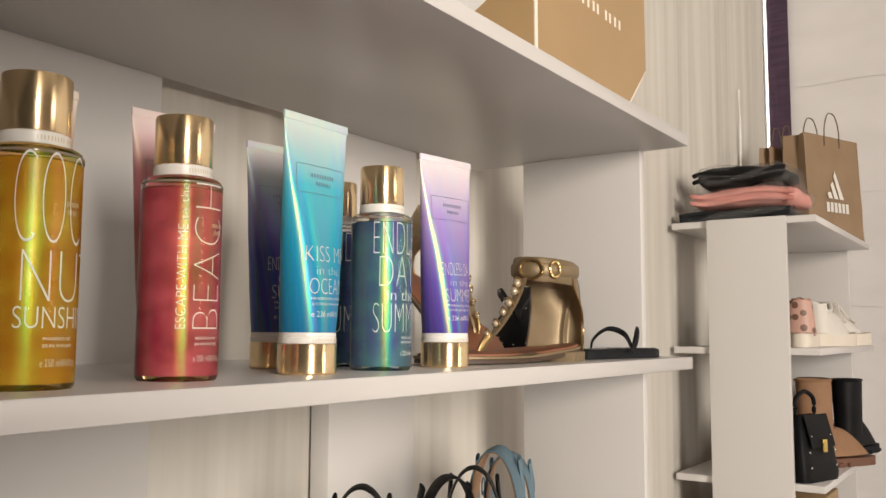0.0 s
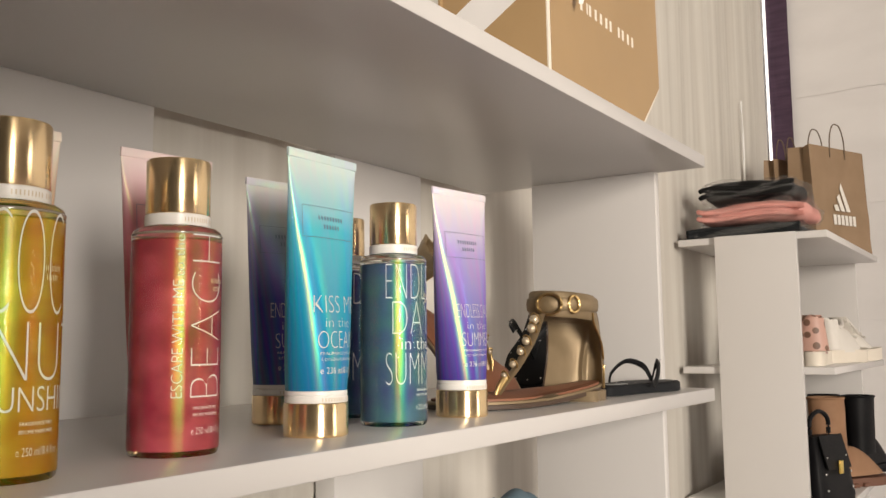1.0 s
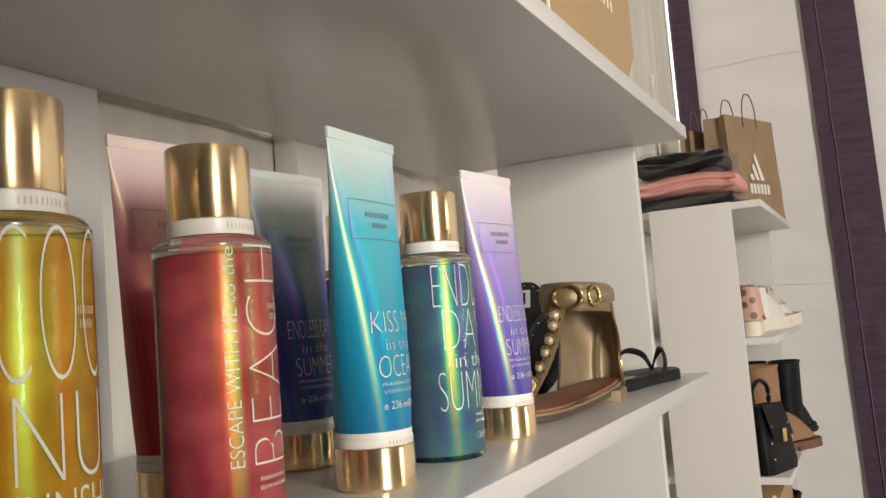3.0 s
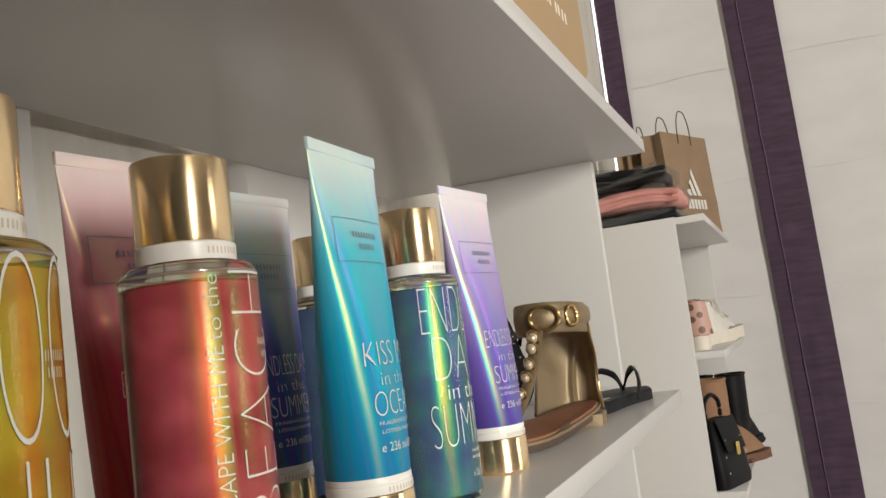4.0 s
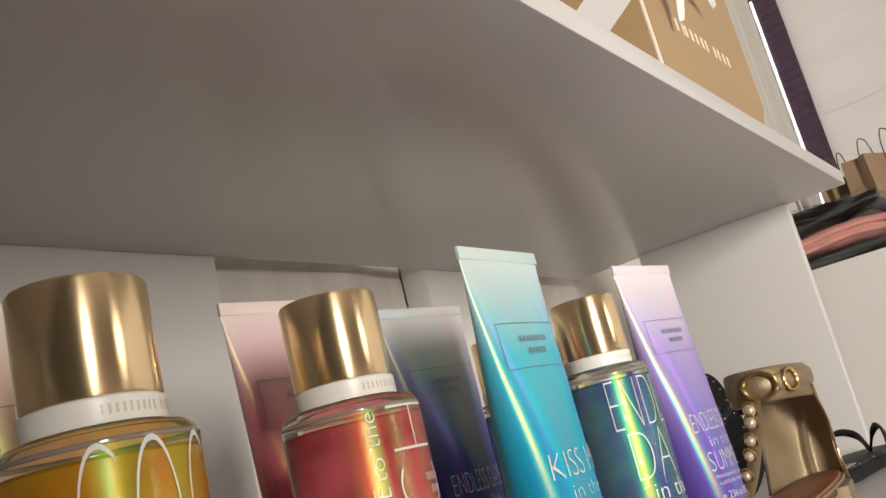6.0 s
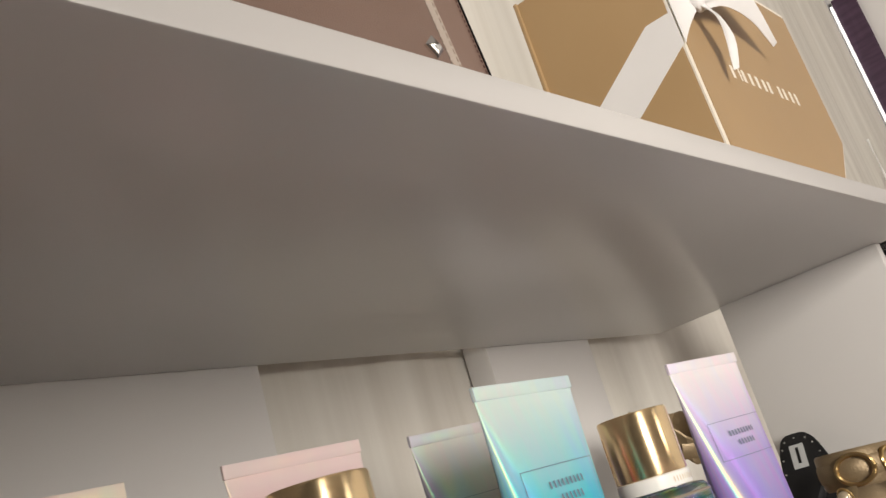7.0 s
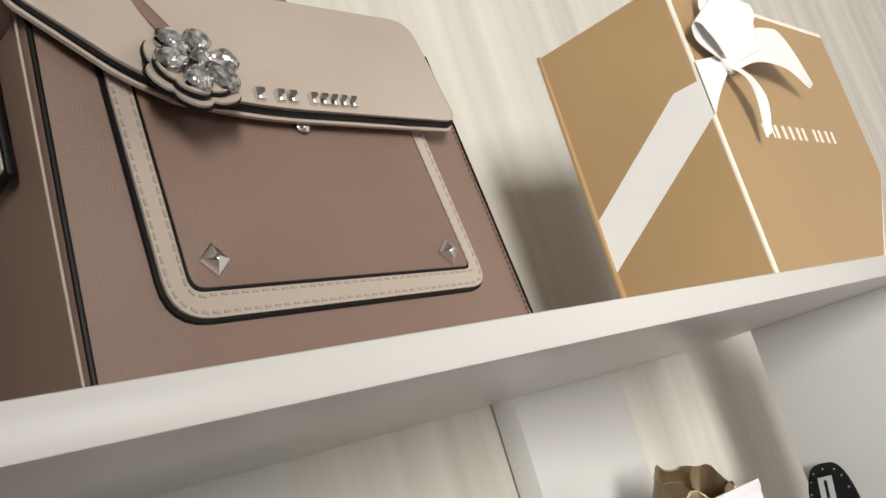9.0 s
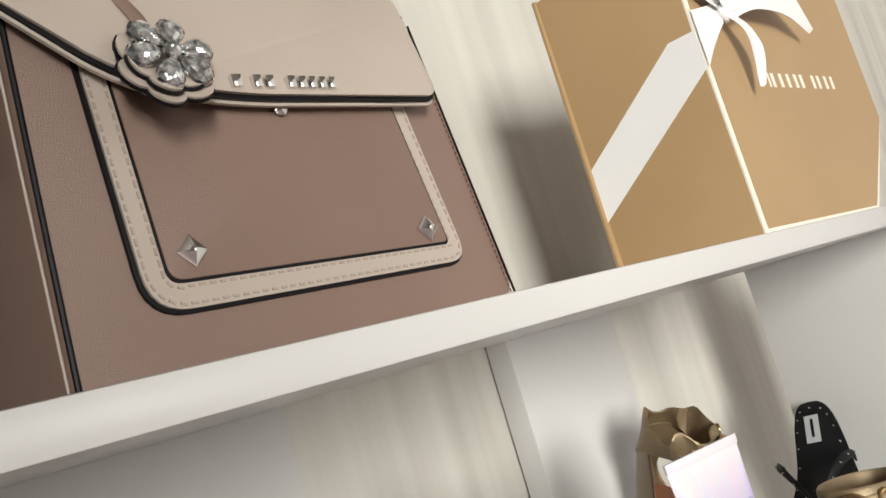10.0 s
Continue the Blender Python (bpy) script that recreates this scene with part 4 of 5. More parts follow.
def sandal(label, m, slack=0.0):
    """Flat ankle sandal: sole with low heel, footbed, heel counter, buckled cuff, toe strap of pearls on a chain."""
    o = empty("sandal", label, "sandal", m, "gold sandals")
    lift = lambda x: 0.010 * max(0.0, 1 - x / 0.12) ** 1.3
    line = foot()
    part("sole", slab(line, 0.001, 0.0055, 1.0, lift), SOLE_DARK, o, "dark brown sole")
    part("sole_edge", slab(line, 0.0056, 0.0082, 1.012, lift, 0.0008), GOLD_LEATHER, o, "gold welt round the sole")
    part("footbed", slab(line, 0.0083, 0.0108, 0.965, lift), BROWN_BED, o, "smooth brown leather footbed")
    part("heel", slab([(x, y) for x, y in foot(30, 0.058, 0.024, 0.026)], 0.0, 0.011, 1.0, None), GOLD_LEATHER, o, "low gold heel block")

    def counter(u, v):
        start = 0.70 + 0.18 * math.sin(math.pi * min(1, 0.15 + v)) - 0.10 * v
        a = math.pi * (start + (1.50 - 0.06 * v - start) * u)
        half = 0.055 - 0.012 * v * v + 0.005 * math.sin(math.pi * v)
        pleat = 0.0022 * math.exp(-((u - 0.52) / 0.035) ** 2) * math.sin(math.pi * min(1, 0.25 + 0.8 * v))
        return (0.052 + half * math.cos(a) + pleat, (0.0300 + 0.001 * v - 0.003 * math.sin(math.pi * v)) * math.sin(a) + pleat, 0.0125 + 0.080 * v)

    part("heel_counter", sheet(counter, 40, 16, thick=0.0018), GOLD_LEATHER, o, "gold leather heel counter")
    for u in (0, 1):
        part("counter_edge", tube_along([counter(u, k / 10) for k in range(11)], 0.0012, 6), GOLD_BRIGHT if u == 0 else SOLE_DARK, o, "bound counter edge")
    part("back_seam", tube_along([Vector(counter(0.30, k / 10)) + Vector((-0.0016, 0, 0)) for k in range(11)], 0.0009, 6), SOLE_DARK, o, "stitched seam down the heel")
    ring = [(0.052 + 0.040 * math.cos(2 * math.pi * k / 40), 0.0290 * math.sin(2 * math.pi * k / 40), 0.100 + 0.003 * math.cos(2 * math.pi * k / 40)) for k in range(40)]
    cuff = bmesh.new()
    loops = []
    for dz, dr in ((-0.0145, 1.0), (-0.0125, 1.045), (0, 1.06), (0.0105, 1.045), (0.0125, 1.0), (0.0105, 0.965), (0, 0.955), (-0.0125, 0.965)):
        loops.append([cuff.verts.new(Vector((0.052 + (x - 0.052) * dr, y * dr, z + dz)) + slack * noise.noise_vector((x * 45, y * 45, dz * 30))) for x, y, z in ring])
    for p, q in zip(loops, loops[1:] + loops[:1]):
        for k in range(40):
            cuff.faces.new((p[k], p[(k + 1) % 40], q[(k + 1) % 40], q[k]))
    part("ankle_cuff", cuff, GOLD_LEATHER, o, "padded gold ankle cuff")
    strap = [(0.052 + 0.0435 * math.cos(radians(a)), 0.0318 * math.sin(radians(a)), 0.101) for a in range(-30, 151, 10)]
    part("ankle_strap", tube_along(strap, 0.0016, 8, flat=4.4, up=(0, 0, 1)), GOLD_LEATHER, o, "gold buckle strap")
    for a in (28, 66):
        c = Vector((0.052 + 0.0455 * math.cos(radians(a)), 0.0336 * math.sin(radians(a)), 0.101))
        d = Vector((-math.sin(radians(a)), math.cos(radians(a)), 0))
        big = a == 28
        pts = [c + d * (0.013 if big else 0.006) * math.cos(t) + Vector((0, 0, (0.0105 if big else 0.0085) * math.sin(t))) for t in [2 * math.pi * k / 24 for k in range(24)]]
        part("buckle_ring" if big else "buckle", tube_along(pts, 0.0017, 8, closed=True, up=(0.3, 0.2, 1)), GOLD_BRIGHT, o, "bright gold buckle")
    spine = smooth_path([(0.100, 0.010, 0.090), (0.116, 0.013, 0.066), (0.140, 0.015, 0.040), (0.164, 0.016, 0.020), (0.172, 0.016, 0.0105)], 8)
    part("toe_strap", tube_along(spine, [0.0019 - 0.0006 * k / len(spine) for k in range(len(spine))], 8, flat=3.6, up=(0, 1, 0)), GOLD_LEATHER, o, "gold leather toe strap")
    for k in range(6):
        p = Vector(spine[3 + int(k * 3.6)]) + Vector((0.005, 0, 0.004))
        r = 0.0052 - 0.0004 * k
        bead = part("pearl", lathe([(0, -r), (r * 0.5, -r * 0.87), (r * 0.87, -r * 0.5), (r, 0), (r * 0.87, r * 0.5), (r * 0.5, r * 0.87), (0, r)], 16, Matrix.Translation(p)), PEARL, o, "round cream pearl")
        link = [p + Vector((0.0035 * math.cos(t) * 0.6 - 0.002, (r + 0.0015) * math.sin(t) * 0.8, (r + 0.0015) * math.cos(t))) for t in [2 * math.pi * i / 16 for i in range(16)]]
        part("chain_link", tube_along(link, 0.0009, 6, closed=True), GOLD_BRIGHT, bead, "bright gold chain link")
    part("toe_tip", tube_along([(0.157, 0.016, 0.030), (0.168, 0.016, 0.019), (0.173, 0.016, 0.0108)], [0.0052, 0.0048, 0.0026], 10, flat=0.6, up=(0, 1, 0)), GOLD_BRIGHT, o, "bright gold tip of the toe strap")
    return o


sandal("gold leather ankle sandal with pearl chain standing on the shelf", pose(-0.0530, 0.6700, SHELF_TOP, 0, 0, -104))
sandal("gold leather ankle sandal propped with its heel raised", pose(-0.318, 0.680, SHELF_TOP + 0.098, 0, 27, -22), 0.014)


def flip_flop(label, m):
    """Black thong sandal: thick sole, footbed with studs and label, studded Y-strap."""
    o = empty("flip_flop", label, "flip-flop", m, "black flip-flops")
    line = foot(44, 0.232, 0.040, 0.029)
    part("sole", slab(line, 0.0005, 0.0135, 1.0, None, 0.002), BLACK_RUBBER, o)
    part("footbed", slab(line, 0.0136, 0.0152, 0.955, None, 0.0008), BLACK_LEATHER, o)
    part("label", box((0.026, -0.0075, 0.0152), (0.068, 0.0075, 0.0157)), LABEL_GREY, o, "grey woven label")
    part("label_print", box((0.032, -0.0015, 0.0157), (0.060, 0.0015, 0.0160)), BLACK_EDGE, o, "dark bar on the label", smooth=False)
    studs = line[::2]
    for x, y in studs:
        px, py = (x - 0.115) * 0.88 + 0.115, y * 0.84
        part("stud", lathe([(0.0013, 0), (0.0011, 0.0007), (0, 0.0011)], 8, Matrix.Translation((px, py, 0.0152))), SILVER, o, "small silver stud")
    for s in (1, -1):
        pts = smooth_path([(0.095, s * 0.036, 0.010), (0.108, s * 0.037, 0.030), (0.135, s * 0.026, 0.046), (0.160, s * 0.010, 0.038), (0.172, 0.002, 0.016)], 7)
        band = part("strap", tube_along(pts, 0.0045, 8, flat=0.35, up=(0, s * 1.0, 0.5)), BLACK_LEATHER, o, "studded black strap")
        for p in pts[6:-3:4]:
            part("stud", lathe([(0.0014, 0), (0.0011, 0.0008), (0, 0.0012)], 8, Matrix.Translation(Vector(p) + Vector((0.0008, s * 0.0022, 0.0018)))), SILVER, band, "small silver stud")
    return o


flip_flop("black studded flip-flop lying flat on the shelf", pose(-0.060, 0.702, SHELF_TOP, 0, 0, 86) @ Matrix.Scale(0.82, 4))
flip_flop("black studded flip-flop leaning against the side panel", pose(-0.226, 0.908, SHELF_TOP + 0.122, 0, 33, -72))


# the shelf below
LOW = SHELF_TOP - PITCH


def heeled_sandal(label, m, material, high=0.09, top=0.2, buckle=False, wide=0.012):
    """A high sandal: platform, block heel, foot strap, ankle loop."""
    o = empty("heeled_sandal", label, "sandal", m, "heeled sandals")
    rise = lambda x: high * max(0.0, min(1.0, (0.15 - x) / 0.13)) ** 1.2
    part("sole", slab(foot(40, 0.215, 0.038, 0.024), 0.001, 0.014, 1.0, rise), SOLE_DARK if buckle else BLACK_RUBBER, o)
    part("footbed", slab(foot(40, 0.215, 0.038, 0.024), 0.0142, 0.0165, 0.96, rise), TAN_LINING if buckle else BLACK_LEATHER, o)
    part("heel", box((0.008, -0.020, 0.0), (0.045, 0.020, high + 0.002), 0.004), material, o)
    part("foot_strap", tube_along(smooth_path([(0.155, 0.036, 0.012), (0.150, 0.030, 0.045), (0.148, 0.0, 0.058), (0.150, -0.030, 0.045), (0.155, -0.036, 0.012)], 8), 0.0022, 8, flat=6.0, up=(1, 0, 0)), material, o)
    for s in (1, -1):
        part("heel_strap", tube_along(smooth_path([(0.030, s * 0.024, high + 0.012), (0.026, s * 0.028, (high + top) / 2), (0.040, s * 0.025, top - 0.012)], 6), 0.008, 8, flat=0.3, up=(0, 1, 0.1)), material, o)
    arch = [(0.045 + 0.012 * math.sin(t), 0.031 * math.cos(t), high + 0.016 + (top - high - 0.016) * math.sin(t) ** 0.8) for t in [math.pi * q / 24 for q in range(25)]]
    part("ankle_strap", tube_along(arch, 0.0016, 10, flat=wide / 0.0016, up=(1, 0, 0)), material, o)
    if buckle:
        part("lining", tube_along([(x, y * 0.93, z - 0.0022) for x, y, z in arch], 0.0012, 10, flat=wide * 0.92 / 0.0012, up=(1, 0, 0)), TAN_LINING, o, "tan leather lining")
        part("buckle", tube_along([(0.056 + 0.009 * math.cos(t), -0.0335, high + 0.055 + 0.011 * math.sin(t)) for t in [2 * math.pi * q / 20 for q in range(20)]], 0.0014, 6, closed=True, up=(0, 1, 0)), SILVER, o, "silver buckle")
    return o


heeled_sandal("blue grey suede heeled sandal with tan lining on the lower shelf", pose(-0.16, 0.690, LOW, 0, 0, -70), DENIM, 0.09, 0.208, True, 0.030)
heeled_sandal("blue grey suede heeled sandal with silver buckle on the lower shelf", pose(-0.20, 0.790, LOW, 0, 0, -70), DENIM, 0.09, 0.188, True, 0.020)
heeled_sandal("black strappy heeled sandal on the lower shelf", pose(-0.15, 0.405, LOW, 0, 0, -55), BLACK_LEATHER, 0.09, 0.205, False, 0.015)
heeled_sandal("black strappy heeled sandal with worn strap on the lower shelf", pose(-0.15, 0.525, LOW, 0, 0, -40), BLACK_LEATHER, 0.09, 0.198, False, 0.015)
heeled_sandal("black strappy heeled sandal beside the blue grey pair", pose(-0.14, 0.590, LOW, 0, 0, -60), BLACK_LEATHER, 0.09, 0.200, False, 0.015)


# ---- the far unit ----
PAPER = grain(mat("brown_kraft_paper", (0.26, 0.17, 0.10), 0.7), (0.245, 0.16, 0.092), (0.28, 0.185, 0.11), (1, 1, 1), 12, 0.15, 500)
CORD_BROWN = mat("twisted_paper_cord", (0.12, 0.08, 0.05), 0.7)
PRINT_OFF = mat("off_white_print", (0.72, 0.68, 0.62), 0.6)
CLOTH_BLACK = grain(mat("black_jersey", (0.012, 0.013, 0.013), 0.8, Specular_IOR_Level=0.15), (0.006, 0.006, 0.006), (0.011, 0.011, 0.011), (1, 1, 1), 14, 0.4, 500)
CLOTH_PINK = grain(mat("pink_jersey", (0.62, 0.26, 0.22), 0.8), (0.58, 0.235, 0.20), (0.66, 0.30, 0.26), (1, 1, 1), 12, 0.4, 400)
CLOTH_GREY = grain(mat("dark_grey_jersey", (0.04, 0.045, 0.05), 0.8, Specular_IOR_Level=0.15), (0.010, 0.012, 0.013), (0.018, 0.02, 0.022), (1, 1, 1), 12, 0.4, 400)
POLY = mat("clear_plastic_film", (0.92, 0.91, 0.89), 0.16, Transmission_Weight=0.75, IOR=1.12, Alpha=0.22)
SNEAKER_SOLE = grain(mat("cream_rubber", (0.68, 0.62, 0.53), 0.6), (0.66, 0.60, 0.51), (0.71, 0.65, 0.56), (1, 1, 1), 12, 0.1, 400)
SNEAKER_WHITE = grain(mat("white_leather", (0.66, 0.63, 0.58), 0.55), (0.64, 0.61, 0.56), (0.70, 0.67, 0.62), (1, 1, 1), 14, 0.2, 500)
TAN_SUEDE = grain(mat("tan_suede", (0.27, 0.145, 0.075), 0.75), (0.24, 0.125, 0.065), (0.30, 0.165, 0.09), (1, 1, 1), 14, 0.4, 600)
TAN_SOLE = mat("red_brown_rubber", (0.14, 0.06, 0.035), 0.6)
LOCK_GOLD = mat("yellow_gold_metal", (0.85, 0.62, 0.18), 0.2, 1.0)

spots = mat("pink_leopard_leather", (0.50, 0.30, 0.24), 0.5)
n, l, b = nodes(spots)
tc = n.new("ShaderNodeTexCoord")
vo = n.new("ShaderNodeTexVoronoi")
vo.inputs["Scale"].default_value = 48
rr = n.new("ShaderNodeValToRGB")
rr.color_ramp.elements[0].position, rr.color_ramp.elements[1].position = 0.38, 0.44
rr.color_ramp.elements[0].color, rr.color_ramp.elements[1].color = (0.16, 0.085, 0.055, 1), (0.52, 0.31, 0.25, 1)
l.new(tc.outputs["Object"], vo.inputs[0])
l.new(vo.outputs[0], rr.inputs[0])
l.new(rr.outputs[0], b.inputs["Base Color"])


def folded(name, label, material, lo, hi, seed, film=True, bulge=0.010):
    """A soft folded garment, flat on the one below, in a loose clear bag."""
    o = empty(name, label, "clothes", None, "stack of folded clothes")
    lo, hi = Vector(lo), Vector(hi)
    c, h = (lo + hi) / 2, (hi - lo) / 2

    def blob(grow, rough, freq):
        bm = bmesh.new()
        nu, nv = 40, 14
        rows = []
        for j in range(nv + 1):
            p = math.pi * (j / nv - 0.5)
            row = []
            for k in range(nu):
                a = 2 * math.pi * k / nu
                e = 0.35
                f = lambda q, w: math.copysign(abs(q) ** w, q)
                v = Vector((f(math.cos(a), e) * f(math.cos(p), 0.4) * h.x, f(math.sin(a), e) * f(math.cos(p), 0.4) * h.y, f(math.sin(p), 0.7) * h.z)) * grow
                v += rough * noise.noise_vector(v * freq + Vector((seed, 0, 0)))
                v.z = max(v.z, -h.z + 0.0005)
                row.append(bm.verts.new(v + c))
            rows.append(row)
        for p, q in zip(rows, rows[1:]):
            for k in range(nu):
                bm.faces.new((p[k], p[(k + 1) % nu], q[(k + 1) % nu], q[k]))
        return bm

    part("garment", blob(1.0, bulge, 14), material, o)
    for k in range(2):
        z = -0.35 + 0.7 * k
        pts = [(c.x + h.x * (0.98 * math.cos(t)), c.y - h.y * 1.0 - 0.001 + 0.004 * math.sin(5 * t + seed), c.z + h.z * (z + 0.15 * math.sin(3 * t + seed))) for t in [math.pi * i / 16 for i in range(17)]]
        part("fold", tube_along(pts, 0.006, 8), material, o)
    if film:
        part("plastic_film", blob(1.10, 0.020, 26), POLY, o, "crumpled clear plastic film")
    return o


folded("folded_leggings", "dark grey folded leggings in clear plastic under the stack", CLOTH_GREY, (-0.345, 1.92, TOP + 0.001), (-0.075, 2.16, TOP + 0.030), 1.0)
folded("folded_jumper", "pink folded jumper in clear plastic between dark garments", CLOTH_PINK, (-0.320, 1.93, TOP + 0.034), (-0.065, 2.15, TOP + 0.086), 4.0)
folded("folded_shirt", "black folded shirt in clear plastic on the pink jumper", CLOTH_BLACK, (-0.315, 1.94, TOP + 0.092), (-0.090, 2.15, TOP + 0.142), 7.0)


def paper_bag(label, corner, along, width, height, depth, logo):
    """A kraft carrier bag: walls with folded gussets, open top, two cord handles, printed front."""
    d = Vector((along[0], along[1], 0)).normalized()
    q = Vector((-d.y, d.x, 0))
    m = Matrix(((d.x, q.x, 0, corner[0]), (d.y, q.y, 0, corner[1]), (0, 0, 1, TOP), (0, 0, 0, 1)))
    o = empty("paper_bag", label, "paper bag", m, "paper carrier bags")
    t = 0.0012
    lean = lambda v, s: s * 0.012 * (v / height)
    part("front", sheet(lambda u, v: (width * u, 0.004 * noise.noise((u * 4, v * 5, corner[1])) + lean(v * height, 1), 0.0005 + height * v), 14, 16, thick=t), PAPER, o)
    part("back", sheet(lambda u, v: (width * u, depth - lean(v * height, 1) + 0.003 * noise.noise((u * 4, v * 5, 9)), 0.0005 + height * v), 14, 16, thick=t), PAPER, o)
    for x, s in ((0.0, 1), (width, -1)):
        part("gusset", sheet(lambda u, v: (x + s * 0.026 * (1 - abs(2 * u - 1)) * v, depth * u + lean(v * height, 1) * (1 - 2 * u), 0.0005 + height * v), 12, 12, thick=t), PAPER, o)
    part("base", box((0.001, 0.001, 0.0004), (width - 0.001, depth - 0.001, 0.0016)), PAPER, o)
    for y in (0.010, depth - 0.014):
        pts = smooth_path([(width * 0.36, y, height - 0.03), (width * 0.37, y, height + 0.03), (width * 0.43, y, height + 0.068), (width * 0.5, y, height + 0.074), (width * 0.57, y, height + 0.066), (width * 0.63, y, height + 0.028), (width * 0.64, y, height - 0.03)], 6)
        part("handle", tube_along(pts, 0.0019, 8), CORD_BROWN, o, "twisted brown paper handle")
    if logo:
        bm = bmesh.new()
        for k, (x0, h) in enumerate(((0.098, 0.020), (0.126, 0.052), (0.154, 0.086))):
            z = 0.130
            bm.faces.new([bm.verts.new((x, -0.0035, zz)) for x, zz in ((x0, z), (x0 + 0.021, z), (x0 + 0.021 - h * 0.45, z + h), (x0 - h * 0.30, z + h * 0.80))])
        for v in bm.verts:
            v.co.y += lean(v.co.z, 1)
        part("mark", bm, PRINT_OFF, o, "off-white printed shape", smooth=False)
        bm = bmesh.new()
        for k in range(6):
            x0 = 0.085 + 0.0195 * k
            bm.faces.new([bm.verts.new((x, -0.0035, zz)) for x, zz in ((x0, 0.088), (x0 + 0.0145, 0.088), (x0 + 0.0145, 0.118), (x0, 0.118))])
        for v in bm.verts:
            v.co.y += lean(v.co.z, 1)
        part("mark", bm, PRINT_OFF, o, "off-white printed bars", smooth=False)
    return o


paper_bag("brown kraft paper bag with off-white print on the upper shelf", (-0.134, 2.452), (0.107, 0.251), 0.272, 0.322, 0.095, True)
paper_bag("smaller brown kraft paper bag behind the printed one", (-0.245, 2.50), (0.107, 0.251), 0.17, 0.300, 0.06, False)


def loft(rows, bm=None, top=True):
    """Join rings of points."""
    b = bmesh.new()
    rings = [[b.verts.new(p) for p in r] for r in rows]
    for p, q in zip(rings, rings[1:]):
        k = len(p)
        for i in range(k):
            b.faces.new((p[i], p[(i + 1) % k], q[(i + 1) % k], q[i]))
    b.faces.new(rings[0][::-1])
    if top:
        b.faces.new(rings[-1])
    return merge(bm, b)


def upper(height, length, open_x, seg=28):
    """The upper of a shoe as rings from the sole to the opening at the back."""
    rows = []
    for j in range(11):
        v = j / 10
        x1 = length * (1 - 0.04) * (1 - v) ** 0.55 + open_x * (1 - (1 - v) ** 0.55)
        x0 = 0.008 + 0.004 * math.sin(math.pi * v)
        w = (0.039 * (1 - v) + 0.022 * v) * (0.8 if j == 10 else 1.0)
        rows.append([((x0 + x1) / 2 + (x1 - x0) / 2 * math.cos(a), w * math.copysign(abs(math.sin(a)) ** 0.8, math.sin(a)) * (0.82 + 0.18 * math.cos(a) * (1 - v)), 0.028 + (height - 0.028) * v) for a in [2 * math.pi * k / seg for k in range(seg)]])
    return loft(rows)


def sneaker(label, m, heel_mat, body_mat):
    o = empty("sneaker", label, "sneaker", m, "sneakers")
    part("sole", slab(foot(40, 0.27, 0.046, 0.036), 0.0005, 0.034, 1.0, lambda x: 0.006 * max(0, (x - 0.2) / 0.07), 0.004), SNEAKER_SOLE, o, "thick cream rubber sole")
    part("upper", upper(0.098, 0.26, 0.105), body_mat, o)
    part("heel_patch", sheet(lambda u, v: (0.040 - 0.034 * math.sin(math.pi * u) ** 0.6, 0.036 * math.cos(math.pi * u) * (1 - 0.25 * v), 0.036 + 0.078 * v), 14, 8, thick=0.004), heel_mat, o, "heel patch of the sneaker")
    part("tongue", sheet(lambda u, v: (0.118 + 0.05 * (1 - v) - 0.004 * math.sin(math.pi * u), 0.022 * (2 * u - 1), 0.078 + 0.045 * v), 8, 8, thick=0.004), body_mat, o)
    rim = [(0.0635 + 0.053 * math.cos(t), 0.0215 * math.sin(t), 0.094 + 0.022 * math.cos(t) ** 2) for t in [2 * math.pi * k / 28 for k in range(28)]]
    part("collar", tube_along(rim, 0.0060, 8, closed=True), heel_mat if heel_mat is not body_mat else body_mat, o, "padded collar of the sneaker")
    # The upper is closed; this dark lid paints the shade inside the opening.
    part("lining", loft([[(0.0635 + (x - 0.0635) * q, y * q, z) for x, y, _ in rim] for q, z in ((0.80, 0.0985), (0.86, 0.099))]), CORD_BROWN, o, "flat dark disc standing for the shaded inside of the shoe")
    for k in range(5):
        x, z = 0.190 - 0.017 * k, 0.066 + 0.011 * k
        part("lace", tube_along([(x, -0.024, z), (x + 0.003, 0, z + 0.010), (x, 0.024, z)], 0.003, 6), SNEAKER_WHITE, o)
    return o


sneaker("chunky sneaker with pink leopard heel and cream sole", pose(-0.072, 1.965, SHELF_TOP, 0, 0, 100), spots, spots)
sneaker("chunky white sneaker with cream sole and laces", pose(-0.095, 2.215, SHELF_TOP, 0, 0, 80), SNEAKER_WHITE, SNEAKER_WHITE)
sneaker("chunky white sneaker beside the far end panel", pose(-0.150, 2.400, SHELF_TOP, 0, 0, 62), SNEAKER_WHITE, SNEAKER_WHITE)


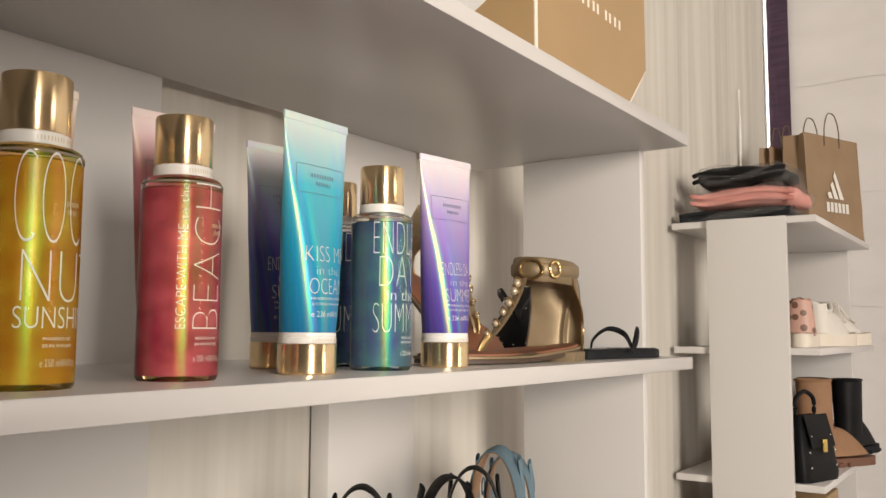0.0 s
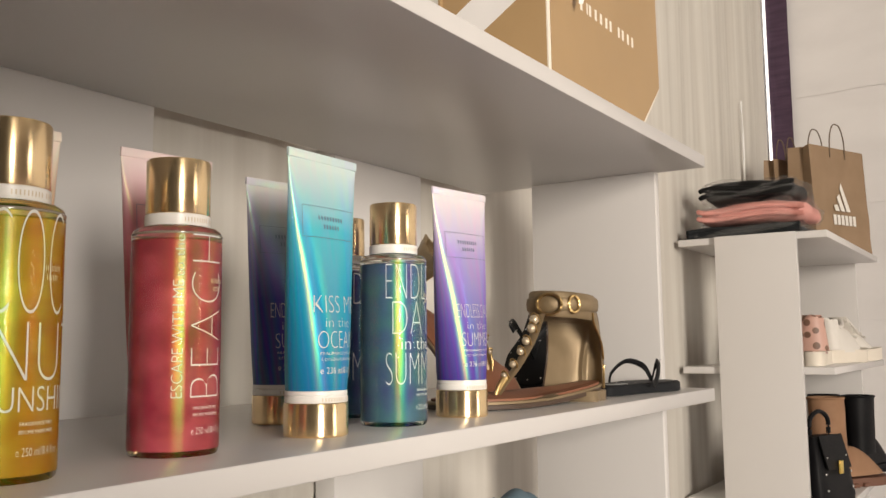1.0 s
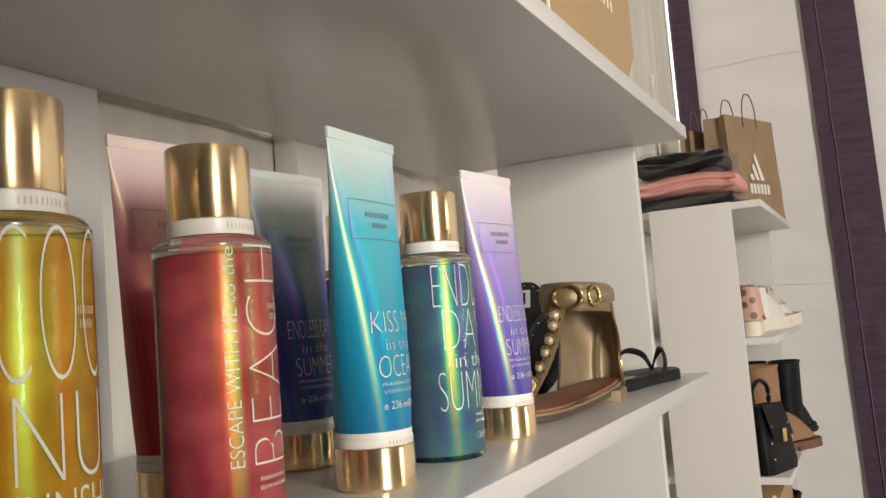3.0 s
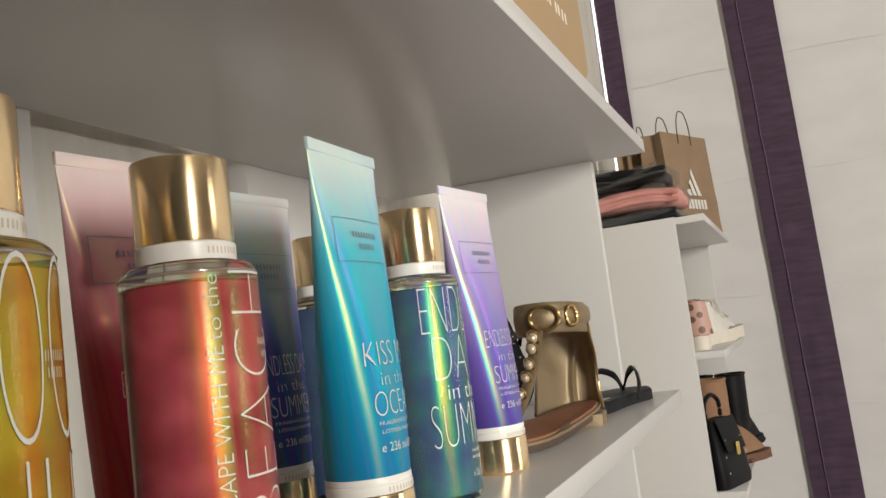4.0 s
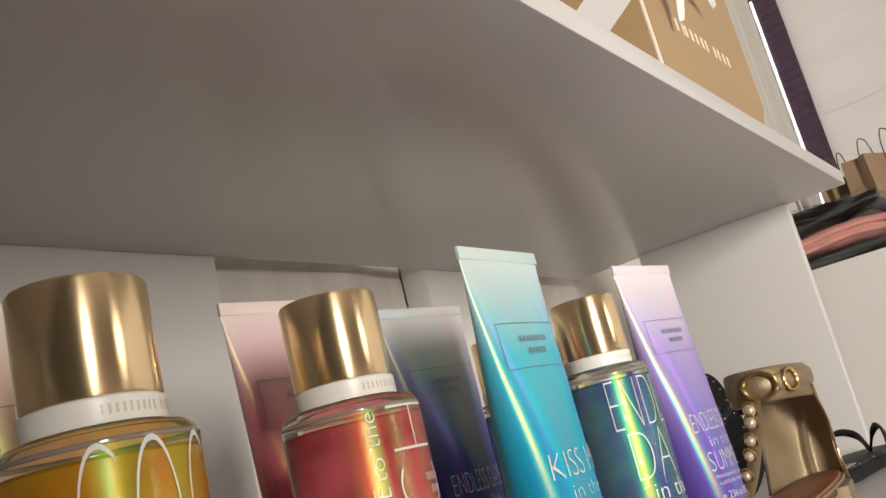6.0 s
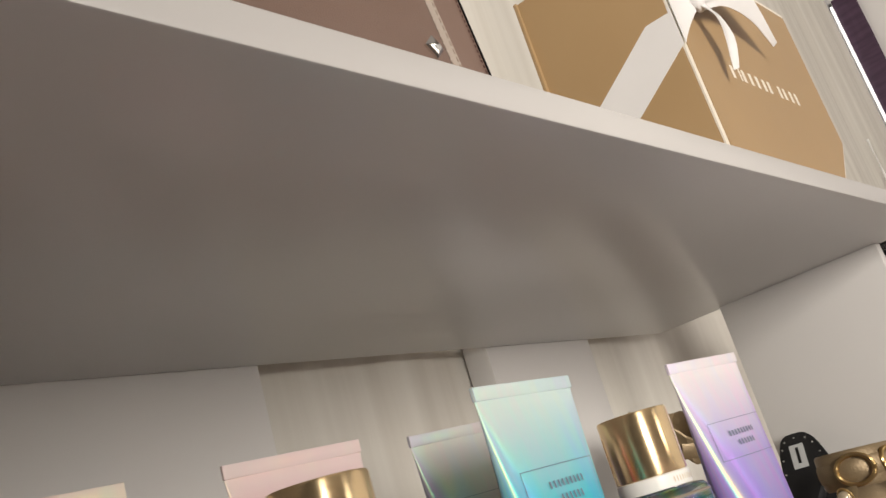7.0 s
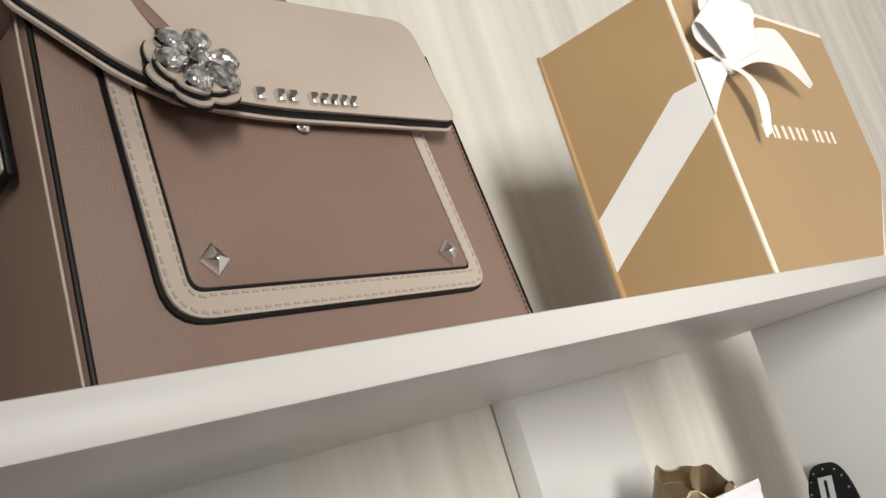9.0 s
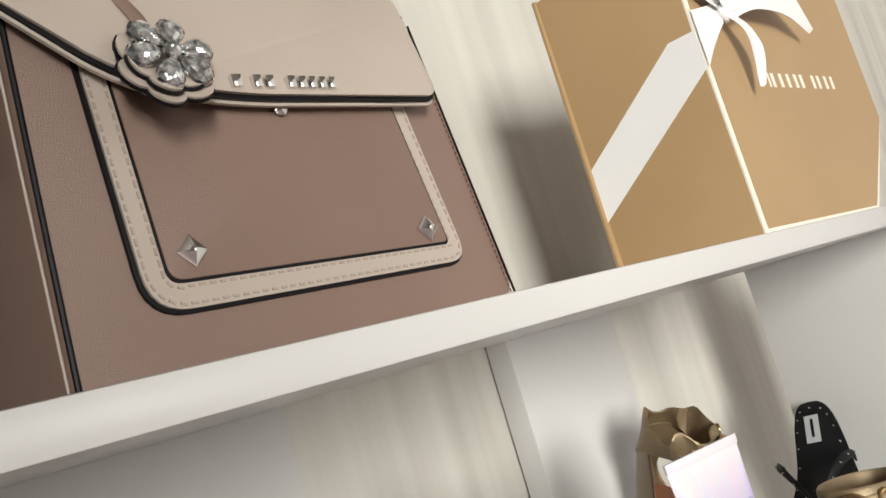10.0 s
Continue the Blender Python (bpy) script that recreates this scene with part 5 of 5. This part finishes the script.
def satchel():
    o = empty("satchel", "small black leather satchel with gold lock and studs", "handbag", pose(-0.072, 1.985, LOW, 0, 0, -20) @ Matrix.Scale(0.88, 4) @ pose(0.06, -0.09, 0))
    rows = []
    for z, dx, dy in ((0.0005, 0.050, 0.085), (0.02, 0.052, 0.088), (0.10, 0.040, 0.078), (0.165, 0.024, 0.062), (0.172, 0.018, 0.056)):
        rows.append([(-0.06 + dx * math.copysign(abs(math.cos(a)) ** 0.3, math.cos(a)), 0.09 + dy * math.copysign(abs(math.sin(a)) ** 0.3, math.sin(a)), z) for a in [2 * math.pi * k / 40 for k in range(40)]])
    part("body", loft(rows), BLACK_LEATHER, o)
    part("flap", sheet(lambda u, v: (-0.034 + 0.024 * v + 0.004, 0.035 + 0.11 * u, 0.176 - 0.085 * v), 8, 10, thick=0.003), BLACK_LEATHER, o)
    part("lock", box((-0.008, 0.080, 0.078), (-0.002, 0.100, 0.112), 0.002), LOCK_GOLD, o, "yellow gold turn lock")
    part("handle", tube_along(smooth_path([(-0.06, 0.045, 0.17), (-0.06, 0.048, 0.215), (-0.06, 0.09, 0.235), (-0.06, 0.132, 0.215), (-0.06, 0.135, 0.17)], 7), 0.006, 8), BLACK_LEATHER, o)
    for y, z in ((0.03, 0.04), (0.15, 0.04), (0.045, 0.12), (0.135, 0.12), (0.03, 0.08), (0.15, 0.08)):
        part("stud", lathe([(0.0035, 0), (0.003, 0.0015), (0, 0.0025)], 10, pose(-0.008 - 0.10 * (z - 0.04), y, z, 0, 90, 0)), SILVER, o, "small silver stud")


satchel()


def ankle_boot(label, m, leather, sole, shaft=0.20):
    o = empty("ankle_boot", label, "boot", m, "boots")
    part("sole", slab(foot(40, 0.26, 0.044, 0.034), 0.0005, 0.022, 1.0, None, 0.002), sole, o)
    for k in range(6):
        part("tread", box((0.020 + 0.038 * k, -0.037, 0.0002), (0.042 + 0.038 * k, 0.037, 0.010), 0.002), sole, o)
    part("heel", box((0.006, -0.031, 0.0), (0.070, 0.031, 0.040), 0.004), sole, o)
    part("vamp", upper(0.105, 0.25, 0.105), leather, o)
    rows = []
    for j in range(9):
        v = j / 8
        rows.append([(0.058 - 0.006 * v + (0.052 - 0.004 * v) * math.cos(a) + 0.002 * noise.noise((a, v * 4, 1)), (0.034 + 0.006 * v) * math.sin(a), 0.06 + (shaft - 0.06) * v) for a in [2 * math.pi * k / 28 for k in range(28)]])
    inner = [[(0.055 + (x - 0.055) * 0.93, y * 0.92, z) for x, y, z in r] for r in rows[:3:-1]]
    part("shaft", loft(rows + inner), leather, o)
    part("collar", tube_along(rows[-1], 0.0035, 6, closed=True), leather, o)
    for k in range(5):
        z = 0.10 + 0.018 * k
        part("lace", tube_along([(0.104 - 0.012 * k * 0.3, -0.018, z), (0.113 - 0.012 * k * 0.3, 0, z + 0.004), (0.104 - 0.012 * k * 0.3, 0.018, z)], 0.0022, 6), sole, o)
    return o


ankle_boot("tan suede ankle boot with ridged brown sole", pose(-0.118, 2.150, LOW, 0, 0, 60), TAN_SUEDE, TAN_SOLE, 0.225)
ankle_boot("tan suede ankle boot behind its pair", pose(-0.215, 2.165, LOW, 0, 0, 72), TAN_SUEDE, TAN_SOLE, 0.225)
ankle_boot("black leather boot with wide shaft", pose(-0.155, 2.420, LOW, 0, 0, 80), BLACK_LEATHER, BLACK_RUBBER, 0.215)
ankle_boot("black leather boot beside the far end panel", pose(-0.065, 2.425, LOW, 0, 0, 82), BLACK_LEATHER, BLACK_RUBBER, 0.215)

LOWER = SHELF_TOP - 2 * PITCH
crate = empty("card_box", "tan card box with a white ribbon on the low shelf", "box")
part("body", box((-0.26, 1.95, LOWER + 0.0005), (-0.05, 2.25, LOWER + 0.255), 0.002), TAN_CARD, crate)
part("ribbon", tube_along([(-0.24, 1.9485, LOWER + 0.10), (-0.12, 1.9485, LOWER + 0.18), (-0.052, 1.9485, LOWER + 0.254)], 0.012, 8, flat=0.08, up=(0, 1, 0)), SATIN, crate)
part("mark", box((-0.0495, 2.02, LOWER + 0.12), (-0.049, 2.18, LOWER + 0.145)), CREAM_CARD, crate, "cream printed bar", smooth=False)
ankle_boot("black leather ankle boot on the low shelf", pose(-0.10, 2.36, LOWER, 0, 0, 75), BLACK_LEATHER, BLACK_RUBBER, 0.17)
